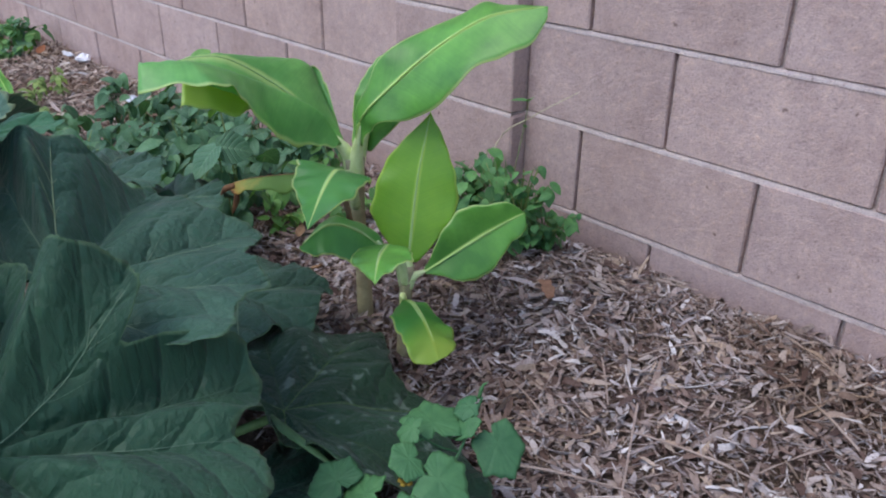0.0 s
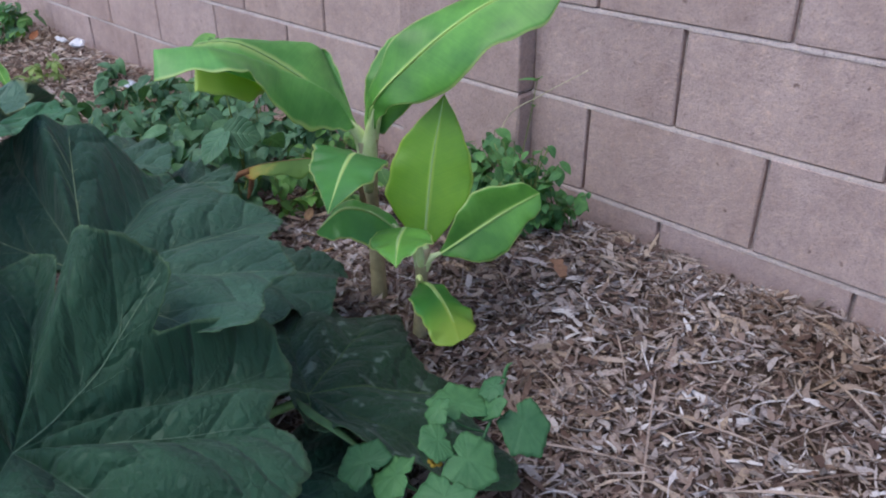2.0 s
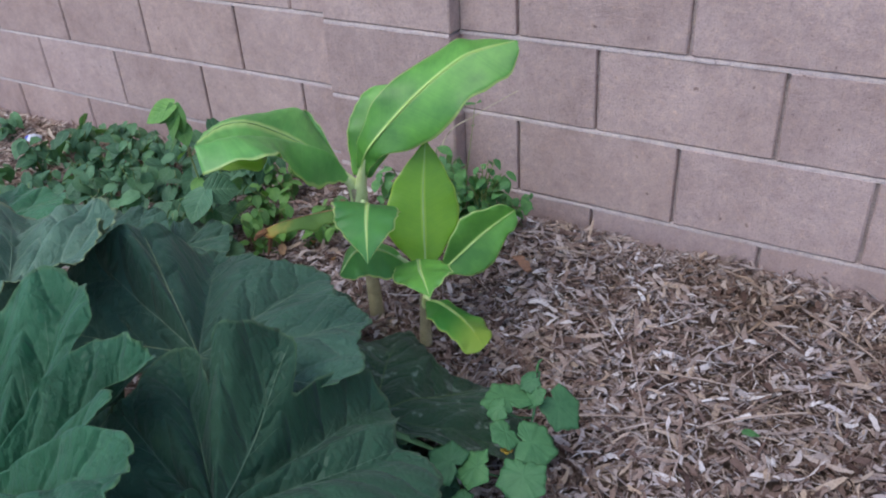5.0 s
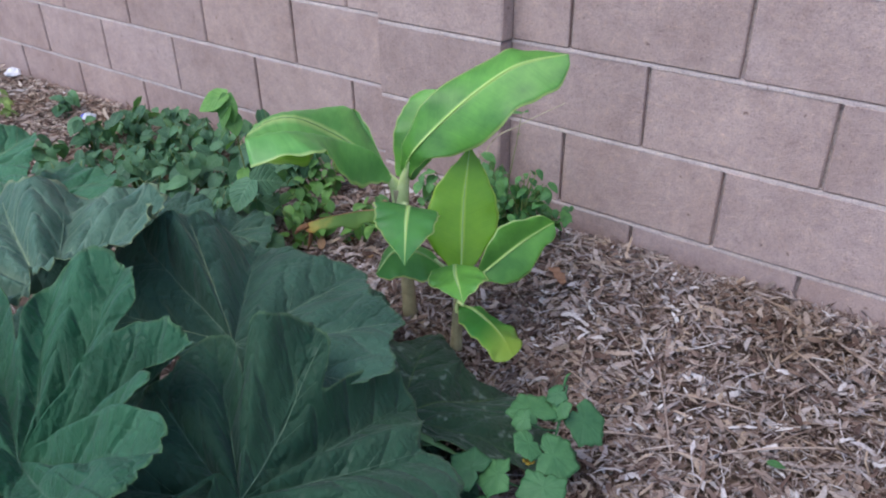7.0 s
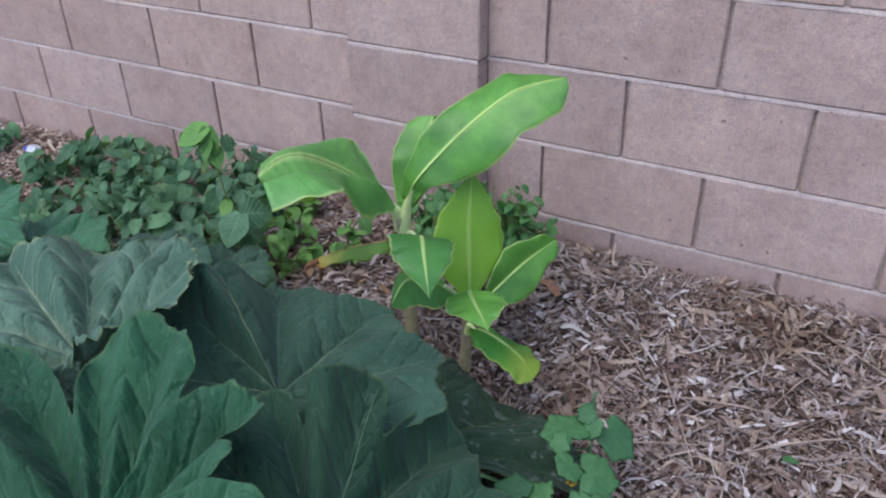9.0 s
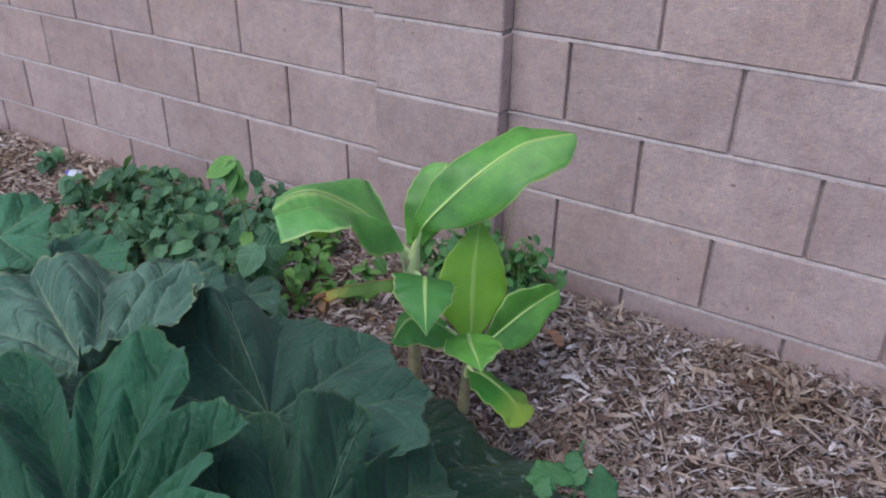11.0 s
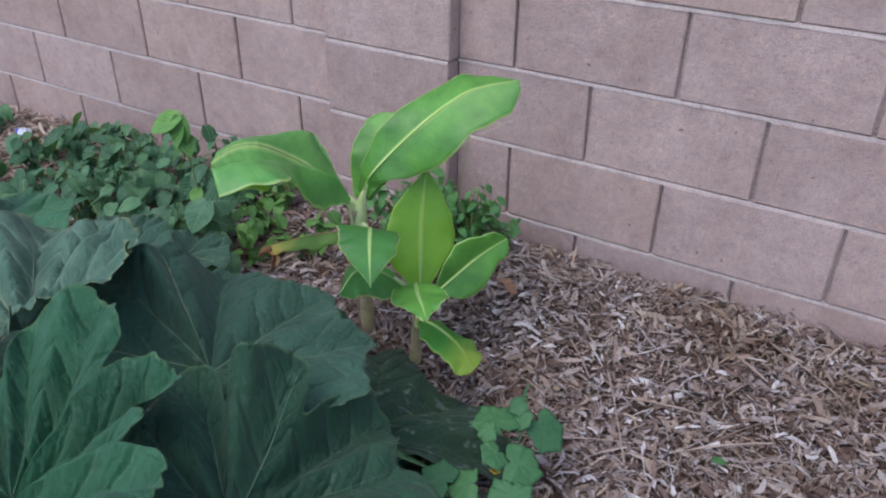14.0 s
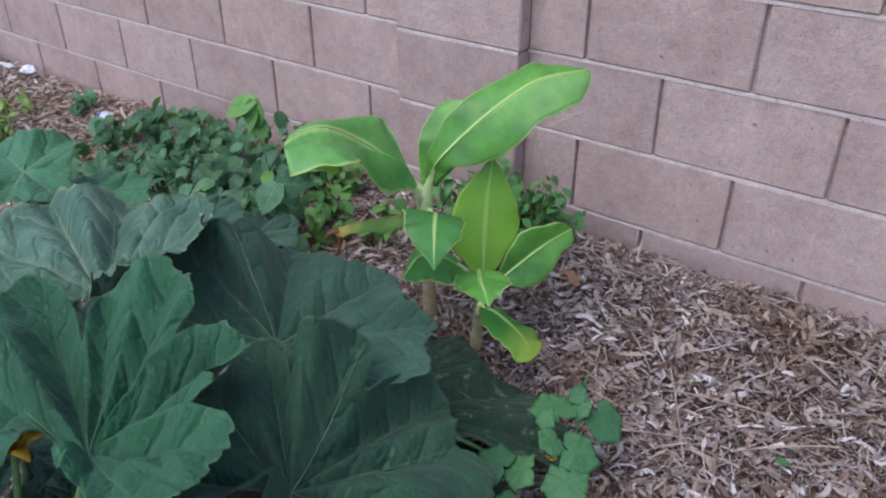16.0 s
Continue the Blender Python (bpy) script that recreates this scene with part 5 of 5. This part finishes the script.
def build_vine():
    root = Vector((-0.515, 0.47, 0.005))
    plant = thing("cucumber_vine", root, "young cucumber vine with angular light green leaves in mulch", "vine")
    plant.matrix_world = Matrix.Translation(root)
    main = [(0, 0, -0.01), (0.008, 0.04, 0.06), (0.012, 0.09, 0.11), (0.004, 0.14, 0.155), (-0.008, 0.178, 0.185)]
    part("stem", mesh_from("stem", *tube(spline(main, 18), [0.0030, 0.0025, 0.0018], 8), M_CUC, True), plant)
    tip = [(-0.012, 0.176, 0.182), (-0.012, 0.182, 0.198), (-0.006, 0.186, 0.206)]
    part("bud", mesh_from("bud", *tube(spline(tip, 8), [0.0032, 0.0030, 0.0006], 8, 0.7), M_CUC, True), plant, "pale green growing tip")
    rows = [((-0.548, 0.583, 0.170), 150, 0.041, (-0.10, 0.06)), ((-0.481, 0.634, 0.147), -10, 0.035, (-0.6, 0.35)), ((-0.528, 0.628, 0.184), 230, 0.019, (0.1, 0.5)), ((-0.513, 0.612, 0.174), 265, 0.018, (0.2, 0.8)),
            ((-0.541, 0.541, 0.188), 215, 0.018, (0.0, 0.6)), ((-0.515, 0.512, 0.174), 250, 0.024, (-0.5, 0.1)), ((-0.478, 0.526, 0.158), 20, 0.037, (-0.35, 0.25)), ((-0.466, 0.474, 0.142), -75, 0.038, (-0.1, 0.35)),
            ((-0.538, 0.462, 0.136), 210, 0.030, (0.15, 0.5)), ((-0.580, 0.450, 0.136), 175, 0.034, (-0.05, 0.4)), ((-0.530, 0.415, 0.100), 250, 0.032, (0.0, 0.3))]
    for i, (c, heading, r, slope) in enumerate(rows):
        palmate(plant, Vector(c) - root, standard(heading, r, VINE, -0.004), M_CUC, [heading + a for a in (0, 62, -62, 122, -122)], seed=40 + i, slope=slope, pucker=0.0016, wave=0.0008,
                teeth=0.012, tooth_count=24, nr=7, na=132, vein_r=0.0, soft=False, relief=0.0008, quilt=3, crumple=0.003)
        c = np.array(Vector(c) - root)
        way = spline(main, 18)[2:]
        near = way[int(np.argmin(np.linalg.norm(way - c, axis=1)))]
        part("petiole", mesh_from("petiole", *tube(spline([near, (near + c) / 2 + np.array([0, 0, -0.008]), c - np.array([0, 0, 0.001])], 6), [0.0016, 0.0012], 6), M_CUC, True), plant)
    bloom = Vector((-0.505, 0.498, 0.150)) - root
    part("flower", mesh_from("flower", *join([tube([bloom, bloom + Vector((0.009 * math.cos(a), 0.009 * math.sin(a), 0.006))], [0.002, 0.004], 6, 0.5) for a in (0, 1.3, 2.5, 3.8, 5.1)]), M_FLOWER, True), plant, "tiny yellow-orange flower")


build_vine()

# ---- litter on the mulch ----


def shard(length, width, thick, curl, rng):
    """A torn wood chip along +x."""
    v, f = [], []
    k = 6
    for i in range(k + 1):
        t = i / k
        w = width * 0.5 * (math.sin(math.pi * (0.16 + 0.68 * t)) ** 0.5) * rng.uniform(0.5, 1.15)
        x, z = (t - 0.5) * length, curl * (4 * t * (1 - t) - 0.5)
        v += [(x, -w, z), (x, w, z + rng.uniform(-1, 1) * thick), (x, w * 0.7, z - thick), (x, -w * 0.7, z - thick)]
    for i in range(k):
        for j in range(4):
            a, b = i * 4 + j, i * 4 + (j + 1) % 4
            f.append((a, a + 4, b + 4, b))
    f += [(0, 1, 2, 3), (k * 4 + 3, k * 4 + 2, k * 4 + 1, k * 4)]
    return v, f


def build_litter():
    rng = random.Random(21)

    def lay(name, x, y, length, width, turn, mat, label, category, group="", lift=0.016, curl=0.004, thick=0.003, tilt=4):
        me = mesh_from(name, *shard(length, width, thick, curl, rng), mat)
        ob = new(name, me)
        ob.matrix_world = pose(x, y, float(ground_z(x, y)) + lift, rng.uniform(-tilt, tilt), rng.uniform(-tilt, tilt), turn)
        tagged(ob, label, category, group)

    pale = "bleached white wood chip lying on the mulch"
    for x, y, ln, wd, a in ((-0.705, 1.03, 0.05, 0.022, 28), (-0.68, 1.022, 0.045, 0.02, -15), (-0.70, 1.005, 0.035, 0.018, 60), (-0.668, 1.0, 0.03, 0.014, 5), (-0.655, 0.985, 0.034, 0.012, 75), (-0.625, 0.99, 0.026, 0.013, 30),
                            (-0.71, 0.697, 0.03, 0.012, -35), (-0.29, 0.905, 0.05, 0.008, 33), (-0.215, 0.955, 0.065, 0.007, 38), (-0.625, 1.29, 0.04, 0.007, -50), (-0.23, 1.295, 0.035, 0.018, 10),
                            (-0.21, 0.835, 0.035, 0.014, -20), (-0.13, 0.98, 0.03, 0.014, 50), (-0.26, 1.36, 0.05, 0.006, -28), (-0.17, 1.12, 0.04, 0.012, 80)):
        lay("wood_chip", x, y, ln, wd * 0.72, a, M_PALE, pale, "wood chip", "pale wood chips", 0.013, 0.002, 0.002, 7)
    for x, y, ln, wd, a in ((-0.42, 0.86, 0.26, 0.007, -62), (-0.36, 0.93, 0.2, 0.006, 12), (-0.28, 1.16, 0.22, 0.006, -30), (-0.50, 1.12, 0.15, 0.006, 60), (-0.22, 0.88, 0.2, 0.007, 36),
                            (-0.55, 0.98, 0.14, 0.006, -50), (-0.34, 1.28, 0.17, 0.005, -22), (-0.72, 1.2, 0.13, 0.005, 15), (-0.12, 1.2, 0.2, 0.006, -35), (-0.46, 0.76, 0.2, 0.007, 25),
                            (-0.24, 1.04, 0.16, 0.005, 70), (-0.62, 0.86, 0.12, 0.005, -20)):
        lay("twig", x, y, ln, wd * 0.6, a, M_TWIG, "thin dry twig lying on the mulch", "twig", "twigs", 0.020, 0.007, 0.002, 3)
    lay("bark_piece", -0.80, 1.13, 0.075, 0.03, -38, M_BARK, "orange-brown curl of bark on the mulch", "bark", "", 0.02, 0.008)
    leaf = new("fallen_leaf", ovate("fallen_leaf", 0.03, 0.018, M_IVY, 0.2, 0.3))
    leaf.matrix_world = pose(-0.225, 0.83, float(ground_z(-0.225, 0.83)) + 0.028, 6, 4, -70)
    tagged(leaf, "small green leaf fallen on the mulch", "leaf")

    def scrap(name, x, y, size, mat, label, seed, lift=0.010, long=1.0):
        r = random.Random(seed)
        bm = bmesh.new()
        bmesh.ops.create_icosphere(bm, subdivisions=2, radius=size)
        for v in bm.verts:
            v.co = Vector((v.co.x * r.uniform(0.6, 1.25) * long, v.co.y * r.uniform(0.6, 1.1), v.co.z * r.uniform(0.25, 0.75)))
        me = bpy.data.meshes.new(name)
        bm.to_mesh(me)
        bm.free()
        me.materials.append(mat)
        ob = new(name, me)
        ob.location = (x, y, float(ground_z(x, y)) + lift + size * 0.4)
        return tagged(ob, label, "litter")

    scrap("paper_scrap", -2.78, 1.20, 0.028, M_PAPER, "crumpled white paper scrap on the mulch", 1)
    scrap("plastic_scrap", -2.825, 1.205, 0.018, M_BLUE, "blue plastic scrap beside the paper on the mulch", 2)
    scrap("paper_scrap", -3.53, 1.325, 0.036, M_PAPER, "crumpled white paper scrap by the wall foot", 3, 0.012, 1.2)
    scrap("paper_scrap", -3.70, 1.325, 0.020, M_GREYP, "flat grey paper scrap by the wall foot", 4, 0.008, 3.2)
    for x, y, ln, turn in ((-1.36, 0.93, 0.055, 40), (-1.29, 0.90, 0.045, 150), (-1.24, 0.97, 0.05, 250), (-1.22, 0.86, 0.04, 310), (-1.14, 0.95, 0.045, 80), (-1.33, 1.02, 0.05, 200)):
        dry = new("dead_leaf", ovate("dead_leaf", ln * 0.75, ln * 0.4, M_DEAD, 0.6, -0.5))
        dry.matrix_world = pose(x, y, float(ground_z(x, y)) + 0.016, rng.uniform(-14, 14), rng.uniform(-14, 14), turn)
        tagged(dry, "dry brown curled leaf on the dark mulch", "leaf", "dry leaves by the banana")
    for x, y, ln, turn in ((-2.12, 1.17, 0.11, 30), (-2.07, 1.19, 0.08, 10), (-2.20, 1.06, 0.09, -25), (-1.98, 1.16, 0.07, 50)):
        lay("straw", x, y, ln, 0.012, turn, M_DRY, "pale dry stalk lying among the seedlings", "straw", "straw by the seedlings", 0.03, 0.006, 0.003, 6)
    dead = new("dead_leaf", ovate("dead_leaf", 0.055, 0.04, M_RUST, 0.3, -0.3))
    dead.matrix_world = pose(-3.70, 1.20, float(ground_z(-3.70, 1.20)) + 0.03, 12, 8, 40)
    tagged(dead, "curled rust-orange dead leaf on the mulch", "leaf")


build_litter()


def build_mulch():
    """Shredded wood and leaf mulch: thousands of torn pieces, too many to count."""
    rs = np.random.RandomState(5)

    def field(x0, x1, y0, y1, per_m2):
        k = int((x1 - x0) * (y1 - y0) * per_m2)
        return np.stack([rs.uniform(x0, x1, k), rs.uniform(y0, y1, k)], 1)

    spots = np.vstack([field(-1.7, 0.5, 0.5, 1.395, 15500), field(-4.4, -1.7, 0.55, 1.395, 8600), field(-4.8, -4.4, 0.45, 1.395, 5200), field(-2.2, 0.6, -0.6, 0.5, 1500), field(-6.0, -4.8, 0.0, 1.39, 1500), field(0.5, 1.4, -0.4, 1.39, 1800), field(-6.0, 2.6, -2.4, 1.39, 420), field(-2.8, 1.6, -1.4, 0.5, 700)])
    spots = spots[~((spots[:, 0] > PIL_L - 0.01) & (spots[:, 0] < PIL_R + 0.01) & (spots[:, 1] > PIL_Y - 0.004))]
    k = len(spots)
    length = np.clip(rs.lognormal(math.log(0.0195), 0.58, k), 0.006, 0.08)
    width = np.clip(length * rs.uniform(0.10, 0.42, k), 0.0022, 0.0125)
    straw = rs.rand(k) < 0.24
    length[straw] *= 2.0
    width[straw] = rs.uniform(0.0016, 0.0034, straw.sum())
    yaw = rs.uniform(0, 2 * math.pi, k)
    tilt = rs.normal(0, 0.32, k)
    roll = rs.normal(0, 0.62, k)
    lift = rs.rand(k) ** 1.1 * 0.021
    curl = rs.normal(0.02, 0.09, k) * length
    n = 5
    t = np.linspace(0, 1, n)
    prof = np.stack([rs.uniform(0.02, 0.85, k), rs.uniform(0.6, 1.1, k), rs.uniform(0.75, 1.1, k), rs.uniform(0.55, 1.1, k), rs.uniform(0.02, 0.7, k)], 1)
    x = (t[None] - 0.5 + rs.uniform(-0.06, 0.06, (k, n))) * length[:, None]
    z = curl[:, None] * (4 * t * (1 - t) - 0.6)[None]
    w = prof * width[:, None] * 0.5
    bend = rs.normal(0, 0.10, k)[:, None] * length[:, None] * (t[None] - 0.5) ** 2 * 4
    loc = np.zeros((k, n, 3, 3))
    skew = rs.uniform(-0.12, 0.12, (k, n)) * length[:, None]
    loc[:, :, 0] = np.stack([x + skew, -w + bend, z], -1)
    loc[:, :, 1] = np.stack([x, w + bend, z], -1)
    loc[:, :, 2] = np.stack([x, bend + 0.3 * w, z - 0.1 * w - 0.0012], -1)
    cr, sr, ct, st, cy, sy = np.cos(roll), np.sin(roll), np.cos(tilt), np.sin(tilt), np.cos(yaw), np.sin(yaw)
    px, py, pz = loc[..., 0], loc[..., 1], loc[..., 2]
    e = (slice(None), None, None)
    py, pz = py * cr[e] - pz * sr[e], py * sr[e] + pz * cr[e]
    px, pz = px * ct[e] - pz * st[e], px * st[e] + pz * ct[e]
    px, py = px * cy[e] - py * sy[e], px * sy[e] + py * cy[e]
    gz = ground_z(spots[:, 0], spots[:, 1]) - 0.006 + lift
    px, py, pz = px + spots[:, 0][e], py + spots[:, 1][e], pz + gz[e]
    py = np.minimum(py, WALL_Y - 0.004)
    verts = np.stack([px, py, pz], -1).reshape(-1, 3)
    one = []
    for i in range(n - 1):
        for a, b in ((0, 1), (1, 2), (2, 0)):
            one.append((i * 3 + a, i * 3 + b, i * 3 + 3 + b, i * 3 + 3 + a))
    one = np.array(one)
    verts = verts.reshape(k, n * 3, 3)
    west = spots[:, 0] + rs.normal(0, 0.12, k) < -2.3
    for pick, mat, label in ((~west, M_CHIP, "weathered brown and grey shredded wood mulch"), (west, M_CHIP_FAR, "paler tan shredded wood mulch by the wall")):
        v = verts[pick].reshape(-1, 3)
        faces = (one[None] + (np.arange(pick.sum()) * n * 3)[:, None, None]).reshape(-1, 4)
        me = bpy.data.meshes.new("mulch")
        me.vertices.add(len(v))
        me.vertices.foreach_set("co", v.astype(np.float32).ravel())
        me.loops.add(faces.size)
        me.loops.foreach_set("vertex_index", faces.astype(np.int32).ravel())
        me.polygons.add(len(faces))
        me.polygons.foreach_set("loop_start", np.arange(0, faces.size, 4, dtype=np.int32))
        me.polygons.foreach_set("use_smooth", np.zeros(len(faces), dtype=bool))
        me.materials.append(mat)
        me.update(calc_edges=True)
        tagged(new("mulch", me), label, "mulch", kind="stuff")


build_mulch()
